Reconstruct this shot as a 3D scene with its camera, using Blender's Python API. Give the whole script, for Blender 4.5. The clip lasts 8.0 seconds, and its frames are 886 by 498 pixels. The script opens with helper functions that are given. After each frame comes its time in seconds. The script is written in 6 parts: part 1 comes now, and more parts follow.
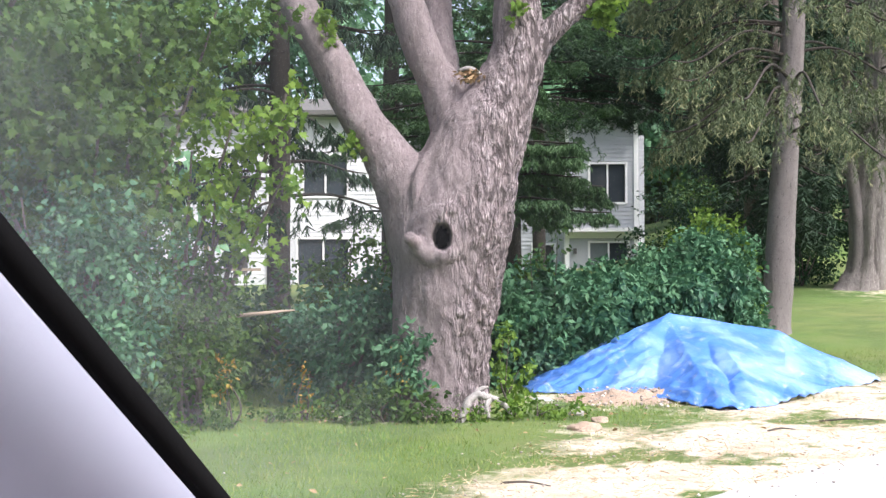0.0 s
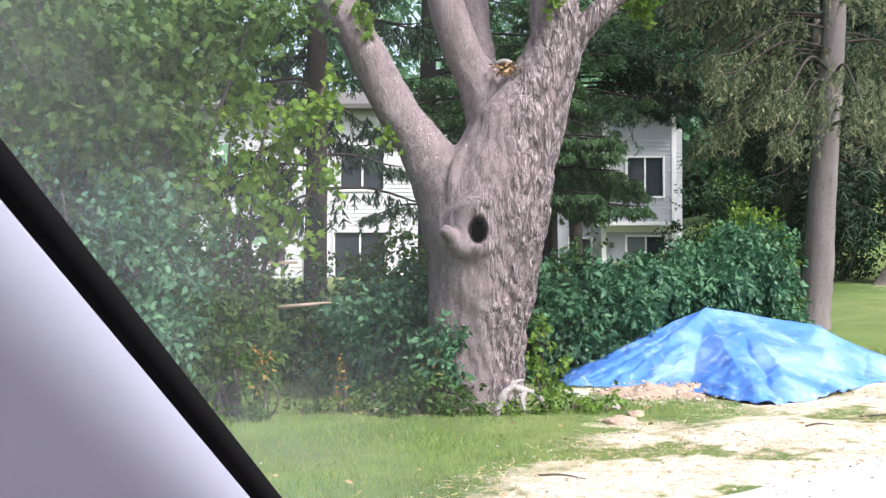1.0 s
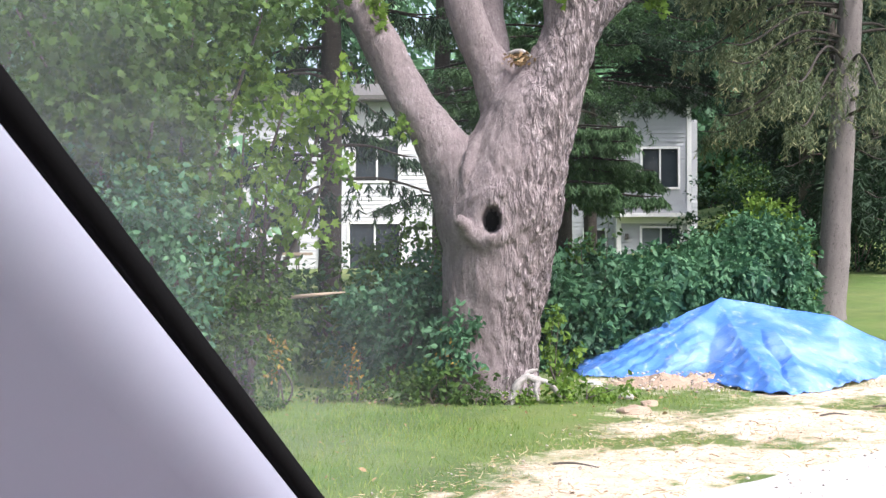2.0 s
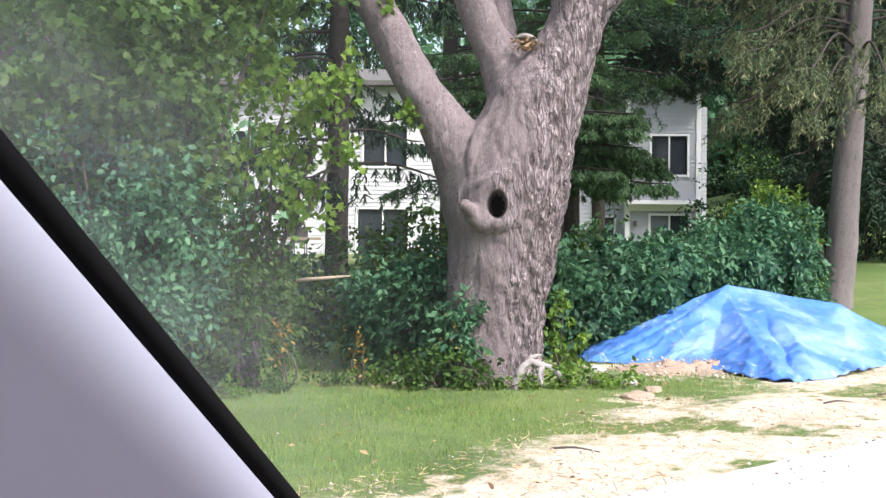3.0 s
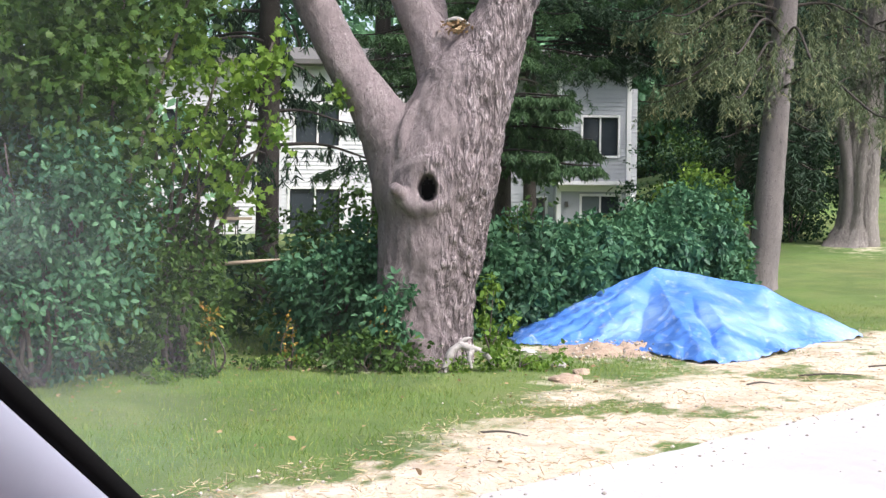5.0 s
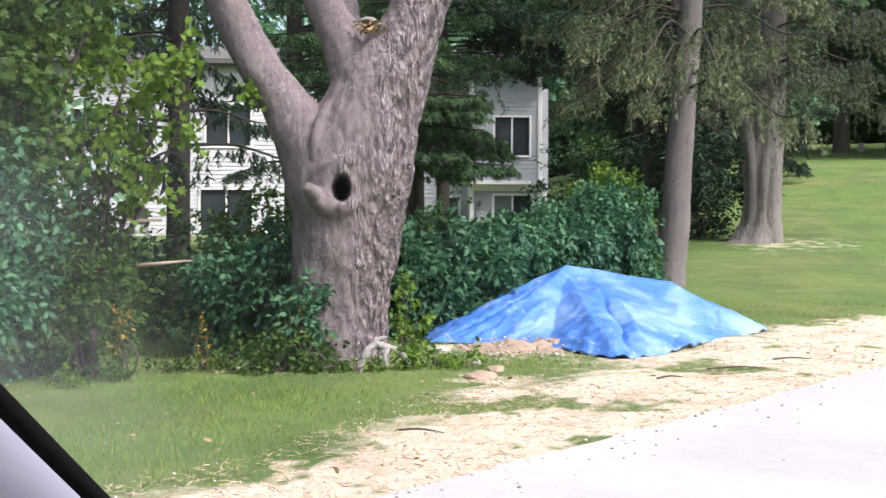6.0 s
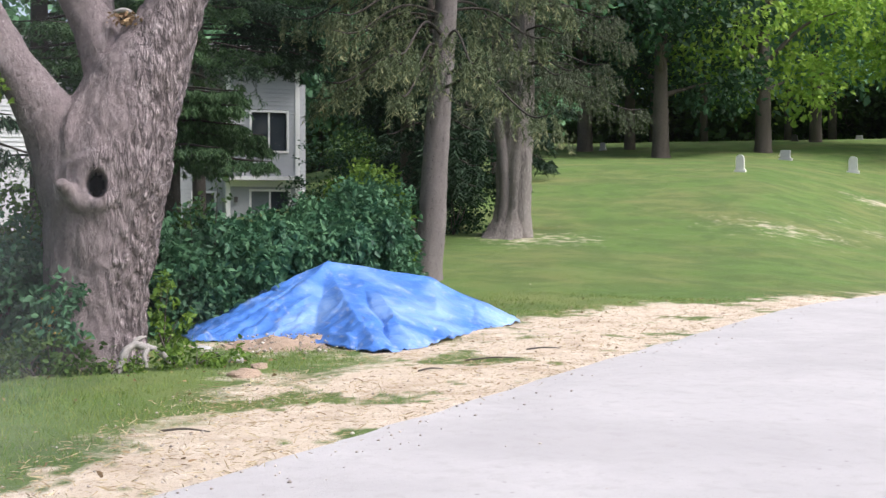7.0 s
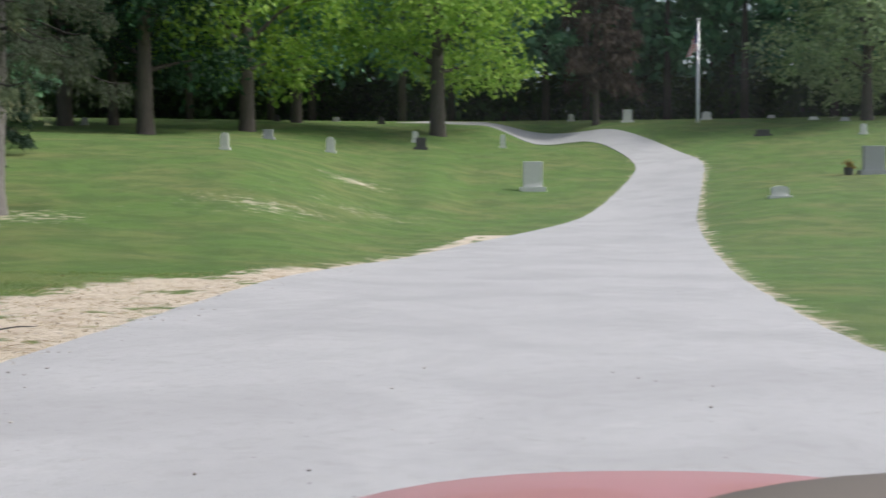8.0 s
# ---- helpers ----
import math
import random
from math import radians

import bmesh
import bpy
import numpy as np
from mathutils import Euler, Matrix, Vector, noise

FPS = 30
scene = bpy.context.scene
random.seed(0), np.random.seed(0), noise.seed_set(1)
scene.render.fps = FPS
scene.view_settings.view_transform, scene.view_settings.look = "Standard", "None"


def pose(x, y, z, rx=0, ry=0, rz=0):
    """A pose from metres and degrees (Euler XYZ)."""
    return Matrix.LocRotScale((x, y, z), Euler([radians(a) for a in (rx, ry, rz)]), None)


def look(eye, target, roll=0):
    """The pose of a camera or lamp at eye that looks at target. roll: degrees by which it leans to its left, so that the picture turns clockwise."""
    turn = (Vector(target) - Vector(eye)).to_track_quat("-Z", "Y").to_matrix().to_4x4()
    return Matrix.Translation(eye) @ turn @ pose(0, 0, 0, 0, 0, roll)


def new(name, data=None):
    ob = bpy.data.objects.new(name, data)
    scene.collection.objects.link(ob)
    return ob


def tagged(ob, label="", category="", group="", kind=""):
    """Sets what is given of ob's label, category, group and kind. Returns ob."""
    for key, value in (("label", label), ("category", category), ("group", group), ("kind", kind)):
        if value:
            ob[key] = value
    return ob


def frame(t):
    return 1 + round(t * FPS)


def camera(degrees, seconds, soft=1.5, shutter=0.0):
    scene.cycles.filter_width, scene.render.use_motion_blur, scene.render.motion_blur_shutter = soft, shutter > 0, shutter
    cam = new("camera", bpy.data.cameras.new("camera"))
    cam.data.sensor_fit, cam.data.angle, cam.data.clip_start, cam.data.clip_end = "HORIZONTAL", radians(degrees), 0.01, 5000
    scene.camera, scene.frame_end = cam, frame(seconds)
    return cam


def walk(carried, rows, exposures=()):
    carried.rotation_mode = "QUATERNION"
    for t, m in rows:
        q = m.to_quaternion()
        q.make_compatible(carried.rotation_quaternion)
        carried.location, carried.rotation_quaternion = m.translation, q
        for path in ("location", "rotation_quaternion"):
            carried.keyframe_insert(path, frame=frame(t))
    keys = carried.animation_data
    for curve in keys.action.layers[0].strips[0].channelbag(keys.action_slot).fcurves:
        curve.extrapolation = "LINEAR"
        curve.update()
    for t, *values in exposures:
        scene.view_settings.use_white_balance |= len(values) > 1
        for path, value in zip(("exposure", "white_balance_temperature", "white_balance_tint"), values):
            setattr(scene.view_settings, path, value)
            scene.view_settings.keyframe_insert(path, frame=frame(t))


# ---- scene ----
cam = camera(42.2, 8.0, soft=1.4, shutter=0.13)
PATH = [
    (0.0, pose(-0.051, 0.044, 1.215, 91.42, 0.15, -0.190)),
    (0.5, pose(-0.064, 0.062, 1.216, 91.16, -0.38, 0.860)),
    (1.0, pose(-0.045, 0.033, 1.208, 91.107, -0.05, 1.630)),
    (1.5, pose(-0.045, 0.019, 1.201, 90.94, 0.20, 2.100)),
    (3.0, pose(-0.003, 0.025, 1.175, 90.015, -0.493, 2.808)),
    (3.5, pose(0.014, 0.019, 1.187, 89.576, -0.503, 1.936)),
    (4.0, pose(0.029, 0.018, 1.193, 89.268, -0.482, 0.788)),
    (5.5, pose(0.016, 0.024, 1.218, 88.980, -0.455, -1.554)),
    (6.0, pose(0.011, -0.022, 1.207, 89.031, -0.138, -4.850)),
    (6.5, pose(-0.024, -0.070, 1.211, 88.941, -0.145, -12.975)),
    (7.0, pose(-0.057, -0.100, 1.216, 88.828, 0.015, -16.950)),
    (7.5, pose(-0.064, -0.165, 1.211, 88.659, 0.082, -24.917)),
    (8.0, pose(-0.035, -0.200, 1.161, 87.703, 0.186, -42.078)),
]
EXPOSURES = [(0.0, 1.25, 6300, 15), (1.5, 1.25, 6300, 15), (3.0, 1.2, 6350, 14), (4.0, 1.15, 6350, 14), (5.5, 1.0, 6350, 14), (6.0, 0.95, 6350, 14), (6.5, 0.85, 6350, 13), (7.0, 0.62, 6350, 14), (7.5, 0.5, 6250, 12), (8.0, 0.08, 6250, 8)]
walk(cam, PATH, EXPOSURES)

# ---- light: a bright hazy sky with a soft high sun ----
SUN_EL, SUN_AZ = radians(50), radians(132)   # azimuth clockwise from +y
world = bpy.data.worlds.new("world")
scene.world = world
world.use_nodes = True
wn, wl = world.node_tree.nodes, world.node_tree.links
sky = wn.new("ShaderNodeTexSky")
sky.sky_type, sky.sun_disc = "NISHITA", False
sky.sun_elevation, sky.sun_rotation = SUN_EL, SUN_AZ
sky.dust_density, sky.air_density = 4.0, 1.0
pale = wn.new("ShaderNodeHueSaturation")
pale.inputs["Saturation"].default_value = 0.68
wl.new(sky.outputs[0], pale.inputs["Color"])
wl.new(pale.outputs[0], wn["Background"].inputs[0])
wn["Background"].inputs[1].default_value = 0.15
sun = new("sun", bpy.data.lights.new("sun", "SUN"))
sun.data.energy, sun.data.angle, sun.data.color = 2.6, radians(11), (1.0, 0.965, 0.92)
sun.matrix_world = look((0, 0, 30), (-math.sin(SUN_AZ) * math.cos(SUN_EL), -math.cos(SUN_AZ) * math.cos(SUN_EL), 30 - math.sin(SUN_EL)))


# ---- materials ----
class Nodes:
    """Small helper round one node material."""

    def __init__(self, name, rough=0.8, metal=0.0):
        self.m = bpy.data.materials.new(name)
        self.m.use_nodes = True
        self.t = self.m.node_tree
        self.b = self.t.nodes["Principled BSDF"]
        self.b.inputs["Roughness"].default_value = rough
        self.b.inputs["Metallic"].default_value = metal

    def n(self, kind, **values):
        node = self.t.nodes.new("ShaderNode" + kind)
        for k, v in values.items():
            node.inputs[k.replace("_", " ")].default_value = v
        return node

    def link(self, a, b):
        self.t.links.new(a, b)

    def coords(self, scale=(1, 1, 1), kind="Object"):
        tc, mp = self.n("TexCoord"), self.n("Mapping")
        mp.inputs["Scale"].default_value = scale
        self.link(tc.outputs[kind], mp.inputs["Vector"])
        return mp.outputs[0]

    def noise(self, vec, scale, detail=6.0, rough=0.6, dist=0.0):
        t = self.n("TexNoise", Scale=scale, Detail=detail, Roughness=rough, Distortion=dist)
        self.link(vec, t.inputs["Vector"])
        return t.outputs[0]

    def ramp(self, fac, stops):
        r = self.n("ValToRGB")
        els = r.color_ramp.elements
        while len(els) < len(stops):
            els.new(0.5)
        for e, (p, c) in zip(els, stops):
            e.position, e.color = p, (*c, 1) if len(c) == 3 else c
        self.link(fac, r.inputs[0])
        return r.outputs[0]

    def mix(self, fac, a, b, mode="MIX"):
        x = self.n("Mix")
        x.data_type, x.blend_type = "RGBA", mode
        for sock, v in ((x.inputs[0], fac), (x.inputs[6], a), (x.inputs[7], b)):
            if isinstance(v, (int, float)):
                sock.default_value = v
            elif isinstance(v, tuple):
                sock.default_value = (*v, 1)
            else:
                self.link(v, sock)
        return x.outputs[2]

    def math(self, op, a, b=0.0):
        x = self.n("Math")
        x.operation = op
        for sock, v in ((x.inputs[0], a), (x.inputs[1], b)):
            if isinstance(v, (int, float)):
                sock.default_value = v
            else:
                self.link(v, sock)
        return x.outputs[0]

    def bump(self, height, strength, dist):
        b = self.n("Bump", Strength=strength, Distance=dist)
        self.link(height, b.inputs["Height"])
        self.link(b.outputs[0], self.b.inputs["Normal"])

    def colour(self, c):
        self.link(c, self.b.inputs["Base Color"])
        return self.m


def mat_bark(name, dark, light, stretch=0.22, scale=9.0, pale=None, depth=0.03):
    n = Nodes(name, 0.92)
    v = n.coords((1, 1, stretch))
    furrow = n.noise(v, scale * 2.2, 7.0, 0.72, 0.9)
    flake = n.noise(n.coords((1, 1, stretch * 2.2)), scale * 5.5, 6.0, 0.75, 0.4)
    big = n.noise(n.coords((1, 1, 0.6)), 1.9, 6.0, 0.65)
    patch = n.ramp(big, [(0.42, (0, 0, 0)), (0.66, (1, 1, 1))])
    c = n.mix(flake, dark, light)
    c = n.mix(n.math("MULTIPLY", patch, 0.7), c, pale or light)
    c = n.mix(n.ramp(furrow, [(0.34, (0.8, 0.8, 0.8)), (0.46, (0, 0, 0))]), c, tuple(x * 0.5 for x in dark))
    c = n.mix(n.ramp(flake, [(0.57, (0, 0, 0)), (0.70, (0.85, 0.85, 0.85))]), c, tuple(min(1, x * 1.6) for x in light))
    n.bump(n.math("ADD", furrow, n.math("MULTIPLY", flake, 0.6)), 0.9, depth)
    return n.colour(c)


def mat_maple():
    """Grey bark: fine and tight on the limbs, in lifted vertical flakes on the +x side, painted paler as if sunlit."""
    n = Nodes("maple_bark", 0.88)
    v = n.coords((1, 1, 0.3))
    cells = n.n("TexVoronoi", Scale=24.0, Randomness=1.0)
    warp = n.n("VectorMath")
    warp.operation = "MULTIPLY_ADD"
    nz = n.n("TexNoise", Scale=16.0, Detail=4.0)
    n.link(v, nz.inputs["Vector"])
    n.link(nz.outputs[1], warp.inputs[0])
    warp.inputs[1].default_value = (0.16, 0.16, 0.10)
    n.link(v, warp.inputs[2])
    n.link(warp.outputs[0], cells.inputs["Vector"])
    flake = n.ramp(cells.outputs[0], [(0.05, (1, 1, 1)), (0.75, (0, 0, 0))])
    fine = n.noise(n.coords((1, 1, 0.5)), 60.0, 8.0, 0.75)
    big = n.noise(n.coords((1, 1, 0.5)), 2.3, 6.0, 0.65)
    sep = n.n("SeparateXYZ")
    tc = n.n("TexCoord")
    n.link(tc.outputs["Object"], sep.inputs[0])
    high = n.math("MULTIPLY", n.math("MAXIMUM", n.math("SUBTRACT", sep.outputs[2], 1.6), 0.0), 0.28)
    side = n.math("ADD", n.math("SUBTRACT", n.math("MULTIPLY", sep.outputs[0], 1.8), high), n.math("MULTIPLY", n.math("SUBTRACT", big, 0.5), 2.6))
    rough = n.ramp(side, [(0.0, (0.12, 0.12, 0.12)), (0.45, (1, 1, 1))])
    c = n.mix(fine, (0.08, 0.063, 0.064), (0.40, 0.326, 0.342))
    c = n.mix(n.ramp(n.noise(n.coords((1, 1, 0.7)), 9.0, 7.0, 0.7, 0.6), [(0.50, (0, 0, 0)), (0.66, (0.65, 0.65, 0.65))]), c, (0.38, 0.325, 0.33))
    c = n.mix(n.ramp(n.noise(n.coords((1, 1, 0.6)), 26.0, 6.0, 0.7, 0.5), [(0.34, (0.7, 0.7, 0.7)), (0.44, (0, 0, 0))]), c, (0.06, 0.047, 0.046))
    c = n.mix(n.ramp(n.noise(v, 44.0, 5.0, 0.6), [(0.62, (0, 0, 0)), (0.70, (0.7, 0.7, 0.7))]), c, (0.52, 0.47, 0.47))
    c = n.mix(n.ramp(big, [(0.38, (0.55, 0.55, 0.55)), (0.58, (0, 0, 0))]), c, (0.15, 0.122, 0.12))
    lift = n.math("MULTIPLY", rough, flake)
    # flakes on the +x side carry painted sun highlights
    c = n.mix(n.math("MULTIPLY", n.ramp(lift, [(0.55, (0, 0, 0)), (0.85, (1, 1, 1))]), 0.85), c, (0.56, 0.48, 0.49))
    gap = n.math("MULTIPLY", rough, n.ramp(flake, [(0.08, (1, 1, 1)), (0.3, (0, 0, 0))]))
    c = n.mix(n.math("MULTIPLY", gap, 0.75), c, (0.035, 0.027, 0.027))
    n.bump(n.math("ADD", n.math("MULTIPLY", lift, 1.6), n.math("MULTIPLY", fine, 1.0)), 1.0, 0.03)
    return n.colour(c)


def mat_leaf(name, stops, translucent=0.35, rough=0.55):
    n = Nodes(name, rough)
    n.b.inputs["Specular IOR Level"].default_value = 0.28
    geo = n.n("NewGeometry")
    c = n.ramp(geo.outputs["Random Per Island"], stops)
    big = n.noise(n.coords(), 0.9, 3.0)
    c = n.mix(n.ramp(big, [(0.35, (0, 0, 0)), (0.65, (0.5, 0.5, 0.5))]), c, stops[-1][1])
    n.colour(c)
    tr = n.n("BsdfTranslucent")
    n.link(c, tr.inputs[0])
    mx = n.n("MixShader", Fac=translucent)
    n.link(n.b.outputs[0], mx.inputs[1])
    n.link(tr.outputs[0], mx.inputs[2])
    n.link(mx.outputs[0], n.t.nodes["Material Output"].inputs[0])
    return n.m


def mat_plain(name, c, rough=0.6, metal=0.0, vary=0.12, scale=6.0, bump=0.1, dist=0.01):
    n = Nodes(name, rough, metal)
    v = n.coords()
    a, b = n.noise(v, scale), n.noise(v, scale * 9, 8.0)
    col = n.mix(a, tuple(x * (1 - vary) for x in c), tuple(min(1, x * (1 + vary)) for x in c))
    col = n.mix(n.math("MULTIPLY", b, vary), col, tuple(x * 0.6 for x in c))
    if bump:
        n.bump(b, bump, dist)
    return n.colour(col)


def mat_ground():
    n = Nodes("lawn_and_dirt", 0.95)
    v = n.coords()
    fine, mid, big = n.noise(v, 38, 8.0, 0.7), n.noise(v, 5.0, 6.0), n.noise(v, 0.35, 5.0)
    grass = n.mix(mid, (0.076, 0.158, 0.028), (0.15, 0.235, 0.048))
    grass = n.mix(n.ramp(big, [(0.42, (0, 0, 0)), (0.70, (0.8, 0.8, 0.8))]), grass, (0.215, 0.21, 0.075))
    grass = n.mix(n.ramp(n.noise(v, 0.9, 7.0, 0.65, 0.5), [(0.40, (0.6, 0.6, 0.6)), (0.56, (0, 0, 0))]), grass, (0.062, 0.11, 0.024))
    grass = n.mix(n.math("MULTIPLY", fine, 0.4), grass, (0.045, 0.075, 0.018))
    straw = n.mix(fine, (0.44, 0.345, 0.25), (0.76, 0.67, 0.55))
    straw = n.mix(n.ramp(mid, [(0.5, (0, 0, 0)), (0.75, (0.8, 0.8, 0.8))]), straw, (0.78, 0.71, 0.62))
    straw = n.mix(n.ramp(n.noise(v, 1.6, 8.0, 0.7), [(0.50, (0, 0, 0)), (0.66, (0.65, 0.65, 0.65))]), straw, (0.33, 0.235, 0.15))
    bits = n.n("TexVoronoi", Scale=17.0)
    n.link(v, bits.inputs["Vector"])
    straw = n.mix(n.ramp(bits.outputs[0], [(0.1, (0.75, 0.75, 0.75)), (0.2, (0, 0, 0))]), straw, (0.2, 0.13, 0.075))
    at = n.n("Attribute")
    at.attribute_name = "dirt"
    edge = n.math("ADD", at.outputs["Fac"], n.math("MULTIPLY", n.math("SUBTRACT", n.noise(v, 2.3, 8.0, 0.75), 0.5), 2.1))
    mask = n.ramp(edge, [(0.32, (0, 0, 0)), (0.74, (1, 1, 1))])
    n.bump(n.math("ADD", fine, mid), 0.8, 0.035)
    return n.colour(n.mix(mask, grass, straw))


def mat_road():
    n = Nodes("worn_pale_asphalt", 0.9)
    v = n.coords()
    fine, mid, big = n.noise(v, 90, 6.0, 0.8), n.noise(v, 3.0, 6.0), n.noise(n.coords((0.25, 0.12, 1)), 2.0, 5.0)
    c = n.mix(fine, (0.32, 0.313, 0.316), (0.58, 0.565, 0.572))
    c = n.mix(n.math("MULTIPLY", big, 0.6), c, (0.36, 0.35, 0.36))
    c = n.mix(n.ramp(mid, [(0.55, (0, 0, 0)), (0.8, (0.3, 0.3, 0.3))]), c, (0.56, 0.54, 0.53))
    c = n.mix(n.ramp(n.noise(v, 0.55, 8.0, 0.6, 0.8), [(0.42, (0, 0, 0)), (0.64, (0.7, 0.7, 0.7))]), c, (0.345, 0.335, 0.34))
    c = n.mix(n.ramp(n.noise(v, 7.0, 8.0, 0.7), [(0.5, (0, 0, 0)), (0.72, (0.45, 0.45, 0.45))]), c, (0.30, 0.285, 0.28))
    spots = n.n("TexVoronoi", Scale=5.0)
    n.link(v, spots.inputs["Vector"])
    c = n.mix(n.ramp(spots.outputs[0], [(0.03, (0.7, 0.7, 0.7)), (0.07, (0, 0, 0))]), c, (0.13, 0.11, 0.10))
    n.bump(fine, 0.5, 0.006)
    return n.colour(c)


def mat_tarp():
    n = Nodes("blue_plastic_tarp", 0.30)
    v = n.coords()
    a, b = n.noise(v, 2.2, 6.0), n.noise(v, 14, 8.0, 0.7)
    c = n.mix(a, (0.05, 0.155, 0.52), (0.085, 0.225, 0.61))
    # pale patches paint the sky's sheen on the plastic into the colour
    dust_glare = n.math("MULTIPLY", n.ramp(n.noise(v, 0.8, 7.0, 0.6, 0.6), [(0.45, (0, 0, 0)), (0.65, (1, 1, 1))]), 0.65)
    c = n.mix(dust_glare, c, (0.38, 0.56, 0.82))
    scuff = n.ramp(n.noise(n.coords((1, 0.35, 1)), 7.0, 8.0, 0.75, 1.5), [(0.55, (0, 0, 0)), (0.68, (0.7, 0.7, 0.7))])
    c = n.mix(scuff, c, (0.56, 0.60, 0.70))
    stain = n.ramp(n.noise(v, 5.0, 8.0, 0.75, 2.0), [(0.63, (0, 0, 0)), (0.68, (0.6, 0.6, 0.6))])
    c = n.mix(stain, c, (0.12, 0.11, 0.14))
    crumple = n.n("TexVoronoi", Scale=3.2)
    n.link(n.coords((1, 1, 1.5)), crumple.inputs["Vector"])
    crease = n.n("TexVoronoi", Scale=8.0)
    n.link(n.coords((1, 0.6, 1)), crease.inputs["Vector"])
    weave = n.n("TexWave", Scale=70.0, Distortion=0.5)
    n.link(v, weave.inputs["Vector"])
    n.bump(n.math("ADD", n.math("ADD", n.math("MULTIPLY", crumple.outputs[0], 2.2), n.math("MULTIPLY", crease.outputs[0], 0.9)), n.math("ADD", n.math("MULTIPLY", b, 0.6), n.math("MULTIPLY", weave.outputs[1], 0.03))), 0.42, 0.03)
    return n.colour(c)


def mat_paint(name, c):
    n = Nodes(name, 0.5)
    n.b.inputs["Coat Weight"].default_value = 0.2
    v = n.coords()
    return n.colour(n.mix(n.noise(v, 30), c, tuple(x * 0.8 for x in c)))


def mat_window(name, c=(0.02, 0.025, 0.03)):
    n = Nodes(name, 0.08)
    v = n.coords()
    return n.colour(n.mix(n.noise(v, 1.5), c, tuple(x * 2.2 for x in c)))


def mat_windscreen():
    """Clear glass with a dusty film that carries painted glare towards the pillar and the right."""
    n = Nodes("dusty_glare_glass", 0.9)
    at = n.n("Attribute")
    at.attribute_name = "film"
    v = n.coords()
    streak = n.noise(n.coords((1, 1, 0.35)), 9.0, 7.0, 0.65, 0.6)
    film = n.math("MULTIPLY", at.outputs["Fac"], n.ramp(streak, [(0.32, (0.08, 0.08, 0.08)), (0.66, (1, 1, 1))]))
    n.b.inputs["Base Color"].default_value = (0.78, 0.82, 0.86, 1)
    tl = n.n("BsdfTranslucent", Color=(0.78, 0.82, 0.86, 1))
    dust_glare = n.n("MixShader", Fac=0.5)
    n.link(n.b.outputs[0], dust_glare.inputs[1])
    n.link(tl.outputs[0], dust_glare.inputs[2])
    clear = n.n("BsdfTransparent", Color=(0.985, 0.99, 0.99, 1))
    mx = n.n("MixShader")
    n.link(film, mx.inputs[0])
    n.link(clear.outputs[0], mx.inputs[1])
    n.link(dust_glare.outputs[0], mx.inputs[2])
    n.link(mx.outputs[0], n.t.nodes["Material Output"].inputs[0])
    return n.m


M_GROUND, M_ROAD, M_TARP = mat_ground(), mat_road(), mat_tarp()
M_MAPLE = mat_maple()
M_SPRUCE = mat_bark("spruce_bark", (0.095, 0.083, 0.082), (0.25, 0.222, 0.218), 0.4, 14.0)
M_OLD = mat_bark("weathered_bark", (0.11, 0.095, 0.09), (0.36, 0.325, 0.31), 0.12, 6.0, (0.34, 0.305, 0.29), 0.08)
M_DARKBARK = mat_bark("dark_bark", (0.05, 0.042, 0.036), (0.12, 0.10, 0.085), 0.4, 10.0)
M_TWIG = mat_bark("twig_bark", (0.025, 0.021, 0.018), (0.06, 0.05, 0.043), 0.4, 10.0)
# near-black stands for the shade inside the trunk's hole
M_HOLLOW = mat_plain("shaded_hollow_wood", (0.012, 0.010, 0.009), 1.0)
M_BLEACHED = mat_plain("bleached_wood", (0.35, 0.328, 0.315), 0.85, 0, 0.35, 14.0, 0.6, 0.02)
M_STICK = mat_plain("dry_stick", (0.30, 0.24, 0.18), 0.9, 0, 0.3, 12.0, 0.4)
G = lambda *a: [(i / (len(a) - 1), c) for i, c in enumerate(a)]
M_LEAF_BRIGHT = mat_leaf("fresh_maple_leaf", G((0.054, 0.125, 0.021), (0.101, 0.198, 0.028), (0.180, 0.279, 0.042)), 0.45)
# sunlight on the hill maples' crowns is put into this brighter colour
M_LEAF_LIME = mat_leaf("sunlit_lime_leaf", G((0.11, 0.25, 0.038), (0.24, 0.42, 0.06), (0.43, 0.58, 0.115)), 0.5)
# leaves paled: glare and mist are put into the colour
M_LEAF_PALE = mat_leaf("glare_pale_leaf", G((0.14, 0.22, 0.09), (0.26, 0.36, 0.16), (0.42, 0.50, 0.27)), 0.4)
M_LITTER = mat_leaf("dead_leaf_litter", G((0.10, 0.06, 0.035), (0.24, 0.15, 0.08), (0.42, 0.30, 0.17)), 0.1, 0.9)
M_LEAF_MID = mat_leaf("green_leaf", G((0.020, 0.054, 0.013), (0.043, 0.097, 0.019), (0.076, 0.137, 0.025)), 0.35)
M_LEAF_DARK = mat_leaf("dark_glossy_leaf", G((0.009, 0.031, 0.014), (0.018, 0.055, 0.023), (0.033, 0.085, 0.033)), 0.25, 0.62)
M_LEAF_VINE = mat_leaf("vine_leaf", G((0.021, 0.076, 0.042), (0.046, 0.13, 0.066), (0.09, 0.20, 0.096)), 0.25, 0.62)
M_LEAF_TRESS = mat_leaf("hanging_vine_leaf", G((0.015, 0.056, 0.036), (0.038, 0.115, 0.064), (0.095, 0.21, 0.11)), 0.25, 0.5)
